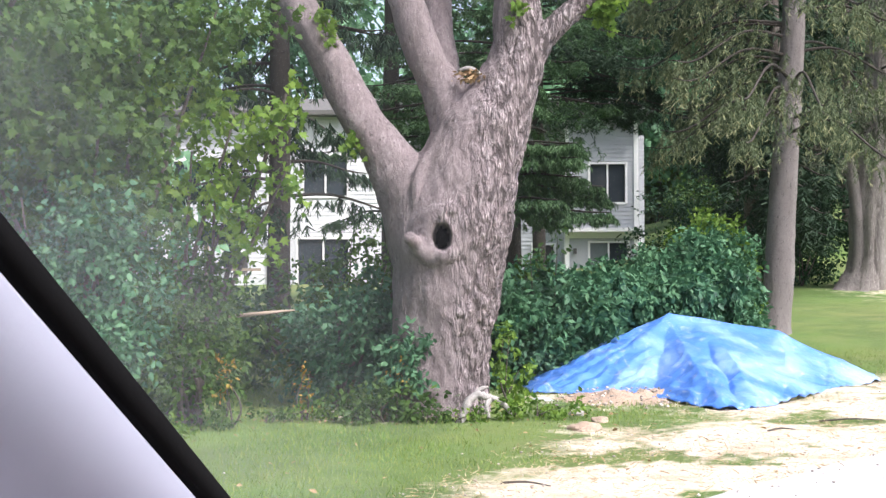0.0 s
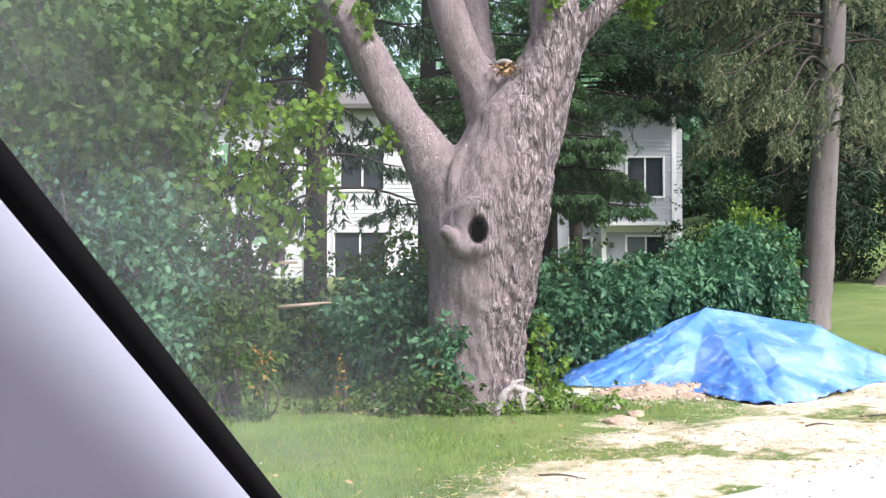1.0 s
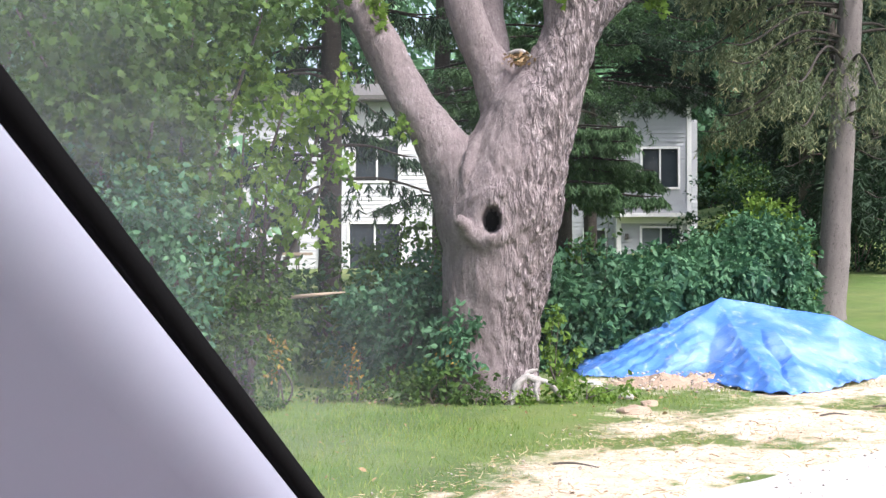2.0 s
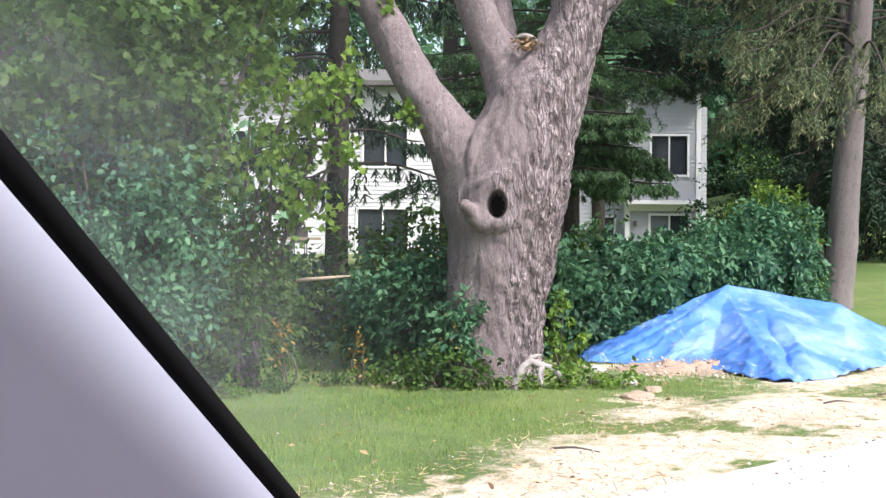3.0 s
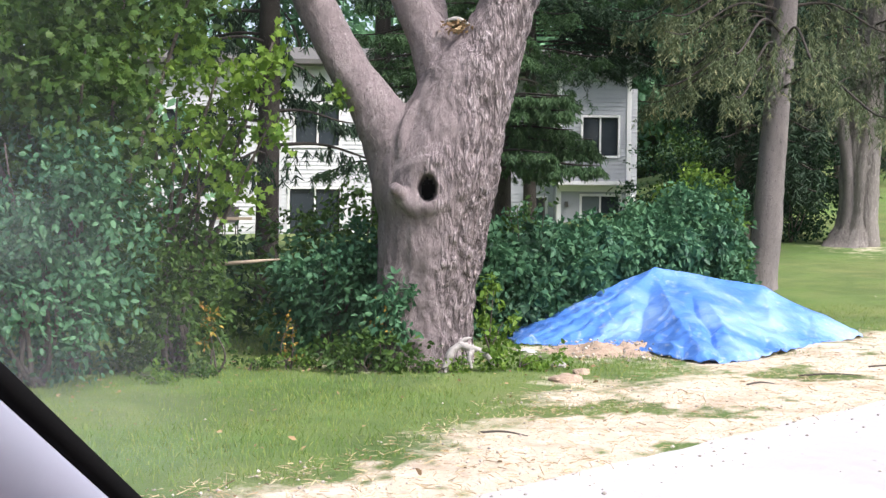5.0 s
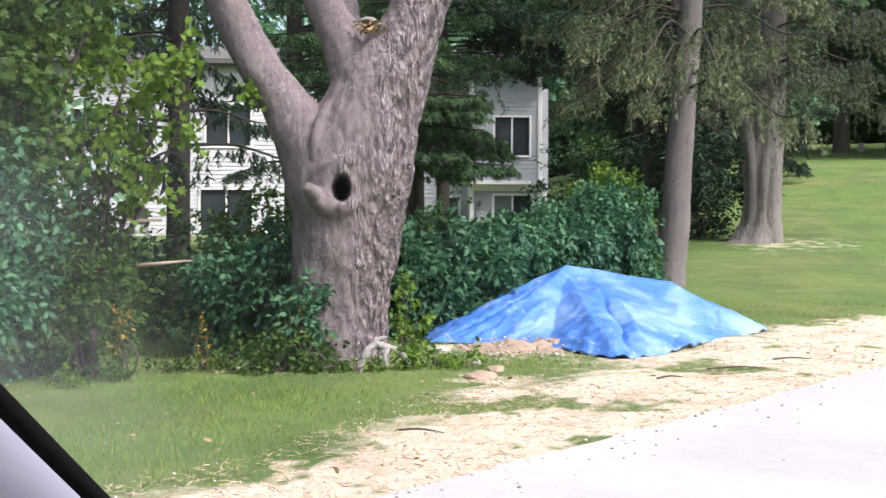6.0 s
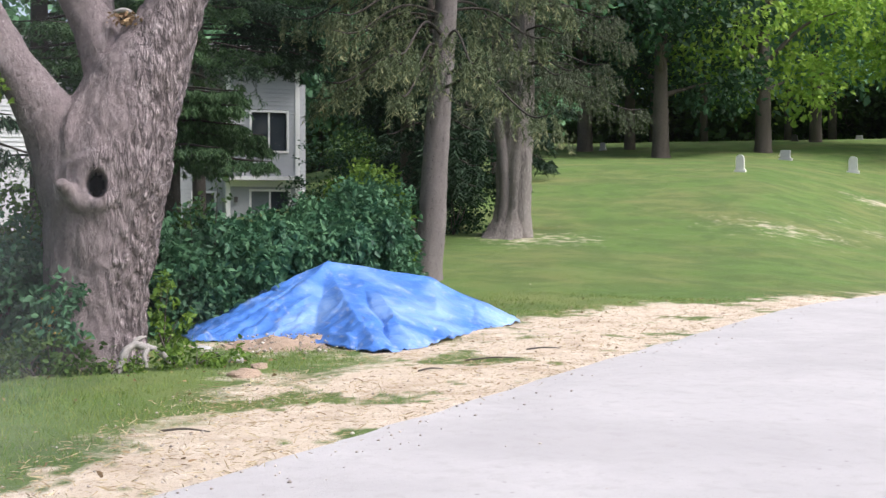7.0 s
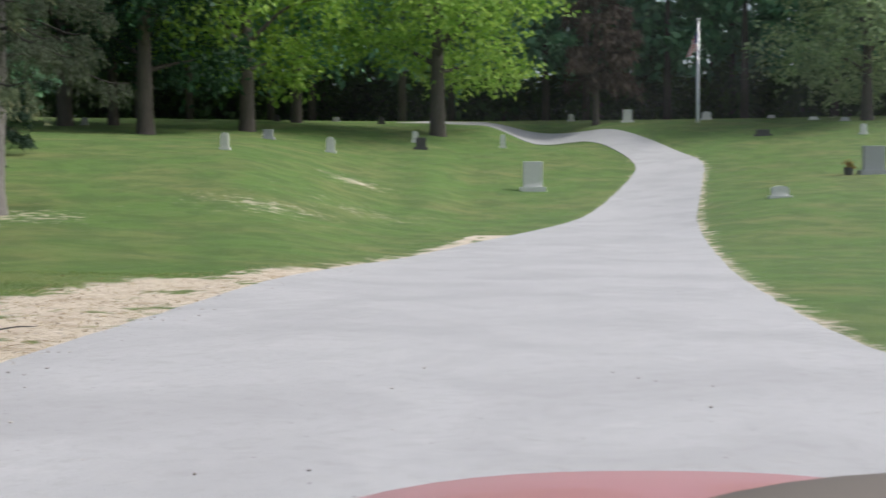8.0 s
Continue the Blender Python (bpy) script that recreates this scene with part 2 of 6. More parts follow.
M_LEAF_BLUE = mat_leaf("blue_green_leaf", G((0.03, 0.085, 0.055), (0.07, 0.16, 0.095), (0.13, 0.24, 0.14)), 0.3, 0.5)
M_LEAF_YELLOW = mat_leaf("yellowing_leaf", G((0.256, 0.208, 0.024), (0.360, 0.264, 0.048), (0.272, 0.128, 0.040)), 0.3)
M_NEEDLE = mat_leaf("spruce_needles", G((0.032, 0.058, 0.030), (0.072, 0.105, 0.050), (0.155, 0.182, 0.092)), 0.15, 0.7)
M_NEEDLE_TIP = mat_leaf("young_spruce_needles", G((0.13, 0.16, 0.075), (0.23, 0.25, 0.12), (0.36, 0.36, 0.20)), 0.2, 0.7)
M_NEEDLE_BLUE = mat_leaf("grey_green_needles", G((0.030, 0.043, 0.025), (0.058, 0.079, 0.044), (0.111, 0.129, 0.080)), 0.15, 0.7)
M_NEEDLE_PINE = mat_leaf("pine_needles", G((0.019, 0.054, 0.024), (0.043, 0.100, 0.040), (0.095, 0.170, 0.067)), 0.2, 0.6)
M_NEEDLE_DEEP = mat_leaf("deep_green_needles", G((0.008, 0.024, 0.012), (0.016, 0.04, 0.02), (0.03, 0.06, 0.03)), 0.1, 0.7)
M_DEAD = mat_leaf("dead_brown_needles", G((0.05, 0.036, 0.028), (0.09, 0.065, 0.05), (0.12, 0.095, 0.075)), 0.1, 0.9)
# lightened and blued: distance haze is put into the leaf colour
M_FAR = mat_leaf("hazy_far_foliage", G((0.055, 0.135, 0.083), (0.11, 0.245, 0.13), (0.19, 0.36, 0.19)), 0.3)
M_GRASSBLADE = mat_leaf("grass_blade", G((0.077, 0.168, 0.029), (0.148, 0.258, 0.052), (0.283, 0.322, 0.097)), 0.35)
M_STRAW = mat_leaf("dry_grass", G((0.28, 0.19, 0.10), (0.46, 0.36, 0.21), (0.62, 0.53, 0.36)), 0.2, 0.9)
M_PEBBLE = mat_leaf("pebbles", G((0.12, 0.105, 0.095), (0.34, 0.29, 0.25), (0.62, 0.56, 0.50)), 0.0, 0.9)
M_SAND = mat_plain("sandy_soil", (0.38, 0.285, 0.215), 0.95, 0, 0.3, 5.0, 0.8, 0.03)
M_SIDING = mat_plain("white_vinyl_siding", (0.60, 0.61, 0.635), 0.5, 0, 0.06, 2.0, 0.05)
# greyer copy of the white siding, with the walls' shade in its colour
M_SIDING_SHADE = mat_plain("shaded_vinyl_siding", (0.37, 0.39, 0.41), 0.55, 0, 0.08, 2.0, 0.05)
M_TRIM = mat_plain("white_painted_trim", (0.80, 0.80, 0.79), 0.5, 0, 0.05, 3.0, 0.05)
M_ROOF = mat_plain("grey_shingle", (0.12, 0.115, 0.11), 0.95, 0, 0.3, 4.0, 0.6)
M_PANE, M_PANE_LIT = mat_window("dark_window_glass"), mat_window("curtained_window_glass", (0.10, 0.115, 0.12))
M_GRANITE = mat_plain("grey_granite", (0.42, 0.42, 0.43), 0.7, 0, 0.25, 8.0, 0.3)
M_MARBLE = mat_plain("weathered_white_marble", (0.70, 0.69, 0.66), 0.7, 0, 0.18, 6.0, 0.3)
M_DARKSTONE = mat_plain("dark_granite", (0.07, 0.065, 0.065), 0.4, 0, 0.25, 8.0, 0.1)
M_ALU = mat_plain("pale_aluminium", (0.75, 0.76, 0.77), 0.35, 0.6, 0.05)
M_FLAG_RED, M_FLAG_WHITE, M_FLAG_BLUE = mat_plain("red_flag_cloth", (0.55, 0.06, 0.07), 0.8), mat_plain("white_flag_cloth", (0.75, 0.73, 0.72), 0.8), mat_plain("blue_flag_cloth", (0.04, 0.05, 0.2), 0.8)
M_TRIMGREY = mat_plain("grey_moulded_plastic", (0.46, 0.48, 0.61), 0.75, 0, 0.05, 5.0, 0.12, 0.002)
M_RUBBER = mat_plain("black_rubber", (0.004, 0.004, 0.0045), 1.0)
M_RUBBER.node_tree.nodes["Principled BSDF"].inputs["Specular IOR Level"].default_value = 0.1
# car red paled to pink, with veiling haze put into the colour
M_CARRED, M_CARBLACK = mat_paint("haze_paled_red_paint", (0.47, 0.20, 0.215)), mat_plain("dark_dashboard_plastic", (0.035, 0.033, 0.035), 0.8)
M_HOOD = mat_plain("padded_brown_plastic", (0.17, 0.145, 0.125), 0.85, 0, 0.06, 20.0, 0.2, 0.002)
M_SCREEN, M_TYRE = mat_windscreen(), mat_plain("tyre_rubber", (0.02, 0.02, 0.02), 0.85)


# ---- building helpers ----
def mesh_of(name, verts, faces, mats, smooth=False, index=None):
    me = bpy.data.meshes.new(name)
    me.from_pydata([tuple(v) for v in verts], [], [tuple(f) for f in faces])
    for m in mats if isinstance(mats, (list, tuple)) else [mats]:
        me.materials.append(m)
    if index is not None:
        me.polygons.foreach_set("material_index", np.asarray(index, np.int32))
    if smooth:
        me.polygons.foreach_set("use_smooth", np.ones(len(me.polygons), bool))
    me.update()
    return me


def fast_mesh(name, verts, tris, mat):
    """Many triangles at once."""
    me = bpy.data.meshes.new(name)
    me.vertices.add(len(verts))
    me.vertices.foreach_set("co", np.asarray(verts, np.float32).ravel())
    me.loops.add(tris.size)
    me.loops.foreach_set("vertex_index", tris.astype(np.int32).ravel())
    me.polygons.add(len(tris))
    me.polygons.foreach_set("loop_start", np.arange(0, tris.size, 3, dtype=np.int32))
    me.materials.append(mat)
    me.update(calc_edges=True)
    return me


def child(name, me, parent, label=""):
    ob = new(name, me)
    ob.parent = parent
    if label:
        ob["label"] = label
    return ob


def part(name, bm, material, parent, label=""):
    me = bpy.data.meshes.new(name)
    bm.to_mesh(me)
    bm.free()
    me.materials.append(material)
    return child(name, me, parent, label)


def thing(name, x, y, z, label, category, group="", rz=0.0):
    ob = new(name)
    ob.empty_display_size = 0.1
    ob.matrix_basis = pose(x, y, z, 0, 0, rz)
    return tagged(ob, label, category, group)


def box(x0, x1, y0, y1, z0, z1, bevel=0.0):
    bm = bmesh.new()
    bmesh.ops.create_cube(bm, size=1)
    for v in bm.verts:
        v.co = Vector((x0 + (v.co.x + 0.5) * (x1 - x0), y0 + (v.co.y + 0.5) * (y1 - y0), z0 + (v.co.z + 0.5) * (z1 - z0)))
    if bevel:
        bmesh.ops.bevel(bm, geom=bm.edges[:], offset=bevel, segments=2, affect="EDGES", profile=0.6)
    return bm


def spline(points, n):
    """Catmull-Rom through the rows of points, n steps a span."""
    p = np.asarray(points, float)
    p = np.vstack([2 * p[0] - p[1], p, 2 * p[-1] - p[-2]])
    out = []
    for i in range(1, len(p) - 2):
        for k in range(n):
            t = k / n
            a, b, c, d = p[i - 1:i + 3]
            out.append(0.5 * (2 * b + (c - a) * t + (2 * a - 5 * b + 4 * c - d) * t * t + (3 * b - a - 3 * c + d) * t ** 3))
    return np.array(out + [p[-2]])


def tube(path, sides=10, wobble=0.0, seed=0, cap=True):
    """Vertices and faces of a tapered tube; rows of path are x, y, z, radius."""
    rng = np.random.default_rng(seed)
    path = np.asarray(path, float)
    verts, faces = [], []
    side = Vector((1, 0, 0))
    for i, row in enumerate(path):
        d = Vector(path[min(i + 1, len(path) - 1)][:3] - path[max(i - 1, 0)][:3]).normalized()
        side = (side - d * side.dot(d)).normalized()
        up = d.cross(side)
        for k in range(sides):
            a = 2 * math.pi * k / sides
            r = row[3] * (1 + wobble * rng.uniform(-1, 1))
            verts.append(Vector(row[:3]) + side * (math.cos(a) * r) + up * (math.sin(a) * r))
    for i in range(len(path) - 1):
        for k in range(sides):
            a, b = i * sides + k, i * sides + (k + 1) % sides
            faces.append((a, b, b + sides, a + sides))
    if cap:
        faces.append(tuple(range(sides - 1, -1, -1)))
        faces.append(tuple(range((len(path) - 1) * sides, len(path) * sides)))
    return verts, faces


def join(pieces):
    verts, faces = [], []
    for v, f in pieces:
        o = len(verts)
        verts += list(v)
        faces += [tuple(i + o for i in q) for q in f]
    return verts, faces


LEAF = {
    "oval": ([(0, 0, 0), (0.28, 0.3, 0.05), (0.2, 0.68, 0.03), (0, 1, -0.08), (-0.2, 0.68, 0.03), (-0.28, 0.3, 0.05)], [(0, 1, 2), (0, 2, 3), (0, 3, 4), (0, 4, 5)]),
    "maple": ([(0, 0, 0), (0.2, 0.1, 0.03), (0.52, 0.22, 0.06), (0.27, 0.42, 0.02), (0.42, 0.72, 0.06), (0.15, 0.62, 0), (0, 1, -0.1), (-0.15, 0.62, 0), (-0.42, 0.72, 0.06), (-0.27, 0.42, 0.02), (-0.52, 0.22, 0.06), (-0.2, 0.1, 0.03), (0, 0.4, -0.04)],
              [(12, i, i + 1) for i in range(0, 11)] + [(12, 11, 0)]),
    "diamond": ([(0, 0, 0), (0.3, 0.45, 0.07), (0, 1, -0.06), (-0.3, 0.45, 0.07)], [(0, 1, 2), (0, 2, 3)]),
    "blade": ([(-0.05, 0, 0), (0.05, 0, 0), (0.035, 0.6, 0.05), (0, 1, 0.15)], [(0, 1, 2), (0, 2, 3)]),
    "needle": ([(-0.07, 0, 0), (0.07, 0, 0), (0.05, 0.7, -0.03), (0, 1, -0.08), (-0.05, 0.7, 0.02)], [(0, 1, 2), (0, 2, 4), (4, 2, 3)]),
}


def scatter(name, pos, axis, size, shape, mat, parent=None, rng=None, label="", roll=None):
    """One mesh of many leaves: each grows from pos along axis."""
    rng = rng or np.random.default_rng(1)
    tv, tf = np.array(LEAF[shape][0], float), np.array(LEAF[shape][1])
    axis = axis / np.linalg.norm(axis, axis=1, keepdims=True)
    ref = rng.normal(size=axis.shape) if roll is None else np.tile(np.asarray(roll, float), (len(axis), 1)) + rng.normal(size=axis.shape) * 0.35
    right = np.cross(axis, ref)
    right /= np.linalg.norm(right, axis=1, keepdims=True) + 1e-9
    up = np.cross(right, axis)
    s = np.asarray(size)[:, None, None]
    v = pos[:, None, :] + s * (tv[None, :, :1] * right[:, None] + tv[None, :, 1:2] * axis[:, None] + tv[None, :, 2:] * up[:, None])
    f = tf[None] + (np.arange(len(pos)) * len(tv))[:, None, None]
    me = fast_mesh(name, v.reshape(-1, 3), f.reshape(-1, 3), mat)
    return child(name, me, parent, label) if parent else new(name, me)


def clumps(blobs, density, per, spread, rng, shell=0.55, droop=0.25):
    """Leaf places and axes in twig-like clumps within ellipsoids (x, y, z, rx, ry, rz)."""
    pos, axis = [], []
    for x, y, z, rx, ry, rz in blobs:
        n = max(3, int(density * (rx * ry + rx * rz + ry * rz) * 1.45))
        d = rng.normal(size=(n, 3))
        d /= np.linalg.norm(d, axis=1, keepdims=True)
        rad = shell + (1 - shell) * rng.random(n) ** 0.6
        rad *= 1 + 0.18 * np.sin(d[:, 0] * 5 + x * 3) * np.cos(d[:, 2] * 4 + y * 2)
        c = np.array([x, y, z]) + d * rad[:, None] * (rx, ry, rz)
        # keep the fuller boughs, so that gaps open between them
        step = 1.25 / max(0.3, min(rx, ry, rz, 1.2))
        full = np.array([noise.noise(Vector(q) * step) for q in c])
        keep = full > np.quantile(full, 0.33)
        d, c, n = d[keep], c[keep], int(keep.sum())
        out = d + rng.normal(size=d.shape) * 0.5 - np.array([0, 0, droop])
        out /= np.linalg.norm(out, axis=1, keepdims=True)
        k = rng.random((n, per))
        p = c[:, None] + out[:, None] * ((k - 0.5) * 2 * spread)[..., None] + rng.normal(size=(n, per, 3)) * spread * 0.33
        a = out[:, None] * 0.6 + rng.normal(size=(n, per, 3)) * 0.6 - np.array([0, 0, droop])
        pos.append(p.reshape(-1, 3))
        axis.append(a.reshape(-1, 3))
    return np.vstack(pos), np.vstack(axis)


def leafy(name, blobs, density, per, spread, size, shape, mat, parent, seed, shell=0.55, droop=0.25, label="", floor=0.02):
    rng = np.random.default_rng(seed)
    pos, axis = clumps(blobs, density, per, spread, rng, shell, droop)
    keep = pos[:, 2] > floor
    pos, axis = pos[keep], axis[keep]
    return scatter(name, pos, axis, size * rng.uniform(0.6, 1.25, len(pos)), shape, mat, parent, rng, label)


# ---- the lie of the land ----
R_KNOTS = (0, 16, 20, 28, 40, 48, 58, 63, 72, 80, 100, 900)
SECTORS = {
    -40: (0.0, 0.0, 0.1, 0.2, 0.4, 0.6, 0.8, 0.93, 1.13, 1.26, 1.5, 2.0),
    0: (0.0, 0.0, 0.3, 0.6, 1.0, 1.2, 1.5, 1.81, 2.33, 2.6, 3.0, 3.0),
    20: (0.0, 0.02, 0.42, 0.84, 2.6, 3.85, 4.7, 5.26, 6.27, 6.88, 8.0, 9.0),
    31: (0.0, 0.0, 0.25, 0.7, 2.5, 3.68, 4.5, 5.19, 6.3, 6.92, 8.0, 9.0),
    41: (0.0, 0.0, 0.0, 0.08, 0.85, 2.1, 3.7, 4.64, 6.13, 6.88, 8.0, 9.0),
    44: (0.0, 0.0, 0.0, 0.08, 0.58, 1.5, 3.29, 4.23, 6.0, 6.88, 8.0, 9.0),
    47: (0.0, 0.0, 0.0, 0.08, 0.57, 1.4, 3.0, 4.25, 4.6, 6.9, 8.0, 9.0),
    51: (0.0, 0.0, 0.0, 0.08, 0.57, 1.4, 2.87, 3.83, 5.87, 6.88, 8.0, 9.0),
    60: (0.0, 0.0, 0.0, 0.1, 1.2, 1.9, 3.2, 4.08, 5.87, 6.8, 8.0, 9.0),
    100: (0.0, 0.0, 0.0, 0.1, 0.6, 1.0, 1.8, 2.3, 3.2, 3.8, 5.0, 6.0),
    150: (0.0, 0.0, 0.0, 0.0, 0.0, 0.0, 0.0, 0.12, 0.33, 0.42, 0.5, 1.0),
}


def land(x, y):
    x, y = np.asarray(x, float), np.asarray(y, float)
    r, a = np.hypot(x, y), np.degrees(np.arctan2(x, y))
    keys = list(SECTORS)
    total = 0
    for dr in (-3, -1.5, 0, 1.5, 3):
        rr = np.maximum(r + dr * np.clip(r / 20, 0, 1), 0)
        prof = np.array([np.interp(rr, R_KNOTS, SECTORS[k]) for k in keys])
        aa = np.clip(a, keys[0], keys[-1])
        i = np.clip(np.searchsorted(keys, aa) - 1, 0, len(keys) - 2)
        lo, hi = np.array(keys)[i], np.array(keys)[i + 1]
        f = np.clip((aa - lo) / (hi - lo), 0, 1)
        f = f * f * (3 - 2 * f)
        total = total + np.take_along_axis(prof, np.expand_dims(i, 0), 0)[0] * (1 - f) + np.take_along_axis(prof, np.expand_dims(i + 1, 0), 0)[0] * f
    return total / 5


def zat(x, y):
    return float(land(np.array([x]), np.array([y]))[0])


LEFT_EDGE = spline([(-40, -40), (-9, -4.5), (-3, 1.9), (0.27, 5.17), (2.24, 7.1), (5.27, 10.15), (8.5, 13.15), (12.4, 15.8), (19.4, 20.45), (25.3, 23.45), (30.6, 26.35), (37.3, 30.55), (45.3, 35.75), (49.3, 40.3), (51.6, 45.2), (51.8, 50.5), (47.5, 57)], 14)
RIGHT_EDGE = spline([(-28, -48), (-4, -14), (1.5, -5.5), (5.2, 0.5), (8.4, 4.15), (11.6, 6.95), (15.9, 10.42), (20.0, 13.55), (29.3, 20.68), (35.7, 25.15), (41.6, 29.2), (47.9, 33.65), (50.7, 37.2), (53.6, 41.8), (55.6, 47), (55.4, 52), (51, 58)], 14)
DIRT_EDGE = spline([(-40, -37), (-9, -3.2), (-3.5, 2.6), (-0.6, 5.5), (0.4, 7.2), (1.0, 8.5), (2.2, 9.6), (2.6, 11.2), (4.9, 13.4), (7.6, 14.8), (10.2, 15.2), (13.5, 17.0), (20, 21.6)], 12)


def edge_distance(x, y, line):
    """Signed distance from a line of the plan: positive on its far (left) side."""
    p = np.stack([x, y], -1)
    best, sign = np.full(x.shape, 1e9), np.zeros(x.shape)
    for a, b in zip(line[:-1], line[1:]):
        d = b - a
        t = np.clip(((p - a) @ d) / (d @ d), 0, 1)
        q = p - a - t[..., None] * d
        dist = np.hypot(q[..., 0], q[..., 1])
        cr = d[0] * (p[..., 1] - a[1]) - d[1] * (p[..., 0] - a[0])
        closer = dist < best
        best, sign = np.where(closer, dist, best), np.where(closer, np.sign(cr), sign)
    return best * sign


def build_ground():
    rings = np.concatenate([np.linspace(0.5, 4, 8), np.linspace(4.3, 22, 150), np.linspace(22.4, 90, 110), np.geomspace(93, 900, 24)])
    az = np.radians(np.concatenate([np.linspace(-180, -32, 40)[:-1], np.linspace(-32, 72, 300), np.linspace(72, 180, 30)[1:-1]]))
    rr, aa = np.meshgrid(rings, az, indexing="ij")
    x, y = rr * np.sin(aa), rr * np.cos(aa)
    z = land(x, y)
    dl = edge_distance(x, y, LEFT_EDGE)
    de = edge_distance(x, y, DIRT_EDGE)
    lump = np.array([noise.noise(Vector((a * 0.7, b * 0.7, 3))) for a, b in zip(x.ravel(), y.ravel())]).reshape(x.shape)
    z = z + lump * 0.035 * np.clip((dl - 0.1) / 1.5, 0, 1) * (rr < 80)
    dirt = np.clip(0.5 - de / 0.9, 0, 1) * (rr < 32) * (dl > -1.0)
    # bare patches on the slope and round the heap
    patch = np.array([noise.noise(Vector((p * 1.1, q * 1.1, 4))) + 0.55 * noise.noise(Vector((p * 3.1, q * 3.1, 9))) + 0.5 * noise.noise(Vector((p * 8, q * 8, 2))) for p, q in zip(x.ravel(), y.ravel())]).reshape(x.shape)
    dirt = dirt - np.clip((patch - 0.12) * 2.0, 0, 0.75)
    for px, py, s, k in ((2.9, 12.3, 2.3, 0.85), (17.5, 26.5, 2.6, 0.36), (22.5, 28.5, 3.0, 0.28), (1.2, 9.1, 0.5, 0.6), (27.5, 35.5, 1.6, 0.46), (10.2, 25.6, 2.0, 0.45), (1.6, 11.6, 0.9, 0.8), (-0.6, 10.3, 0.9, 0.42)):
        dirt = np.maximum(dirt, k * np.exp(-((x - px) ** 2 + (y - py) ** 2) / (s * s)))
    dr = edge_distance(x, y, RIGHT_EDGE)
    dirt = np.maximum(dirt, np.where((rr > 6) & (rr < 62), 0.62 - np.abs(dr) / 0.8, 0))
    dirt = np.maximum(dirt, np.where((rr > 22) & (rr < 62), 0.55 - np.abs(dl) / 0.5, 0))
    n, m = x.shape
    verts = np.stack([x, y, z], -1).reshape(-1, 3)
    verts = np.vstack([verts, [[0, 0, 0]]])
    faces = []
    for i in range(n - 1):
        for k in range(m):
            a, b = i * m + k, i * m + (k + 1) % m
            faces.append((a, a + m, b + m, b))
    faces += [(k, (k + 1) % m, n * m) for k in range(m)]
    me = mesh_of("ground", verts, faces, M_GROUND, True)
    me.attributes.new("dirt", "FLOAT", "POINT").data.foreach_set("value", np.append(dirt.ravel(), 0.3).astype(np.float32))
    tagged(new("ground", me), "mown green lawn with bare sandy patches, rising to a low hill", "ground", kind="structure")


def build_road():
    n, cols = len(LEFT_EDGE), 14
    wob = np.array([[noise.noise(Vector((i * 0.45, 7, 0))) * 0.05, noise.noise(Vector((i * 0.45, 19, 0))) * 0.05] for i in range(n)])
    grid = [[LEFT_EDGE[i] + wob[i] + (RIGHT_EDGE[i] - LEFT_EDGE[i]) * k / cols for k in range(cols + 1)] for i in range(n)]
    g = np.array(grid)
    z = land(g[..., 0], g[..., 1]) + 0.022
    top = np.concatenate([g, z[..., None]], -1)
    verts = top.reshape(-1, 3).tolist()
    w = cols + 1
    faces = [(i * w + k, i * w + k + 1, (i + 1) * w + k + 1, (i + 1) * w + k) for i in range(n - 1) for k in range(cols)]
    for k in (0, cols):   # the broken edge goes down into the verge
        o = len(verts)
        verts += [tuple(top[i, k]) for i in range(n)] + [(top[i, k, 0], top[i, k, 1], top[i, k, 2] - 0.12) for i in range(n)]
        faces += [(o + i, o + i + 1, o + n + i + 1, o + n + i) for i in range(n - 1)]
    tagged(new("road", mesh_of("road", verts, faces, M_ROAD, True)), "narrow worn pale asphalt lane winding up the hill", "road", kind="structure")


build_ground()
build_road()


# ---- the big maple with the knot hole ----
def smooth_union(pieces, voxel, name):
    """Joins closed tubes into one even skin."""
    verts, faces = join(pieces)
    ob = new(name, mesh_of(name, verts, faces, M_MAPLE))
    mod = ob.modifiers.new("skin", "REMESH")
    mod.mode, mod.voxel_size, mod.use_smooth_shade = "VOXEL", voxel, True
    soft = ob.modifiers.new("soften", "SMOOTH")
    soft.factor, soft.iterations = 0.5, 4
    me = bpy.data.meshes.new_from_object(ob.evaluated_get(bpy.context.evaluated_depsgraph_get()))
    bpy.data.objects.remove(ob)
    return me


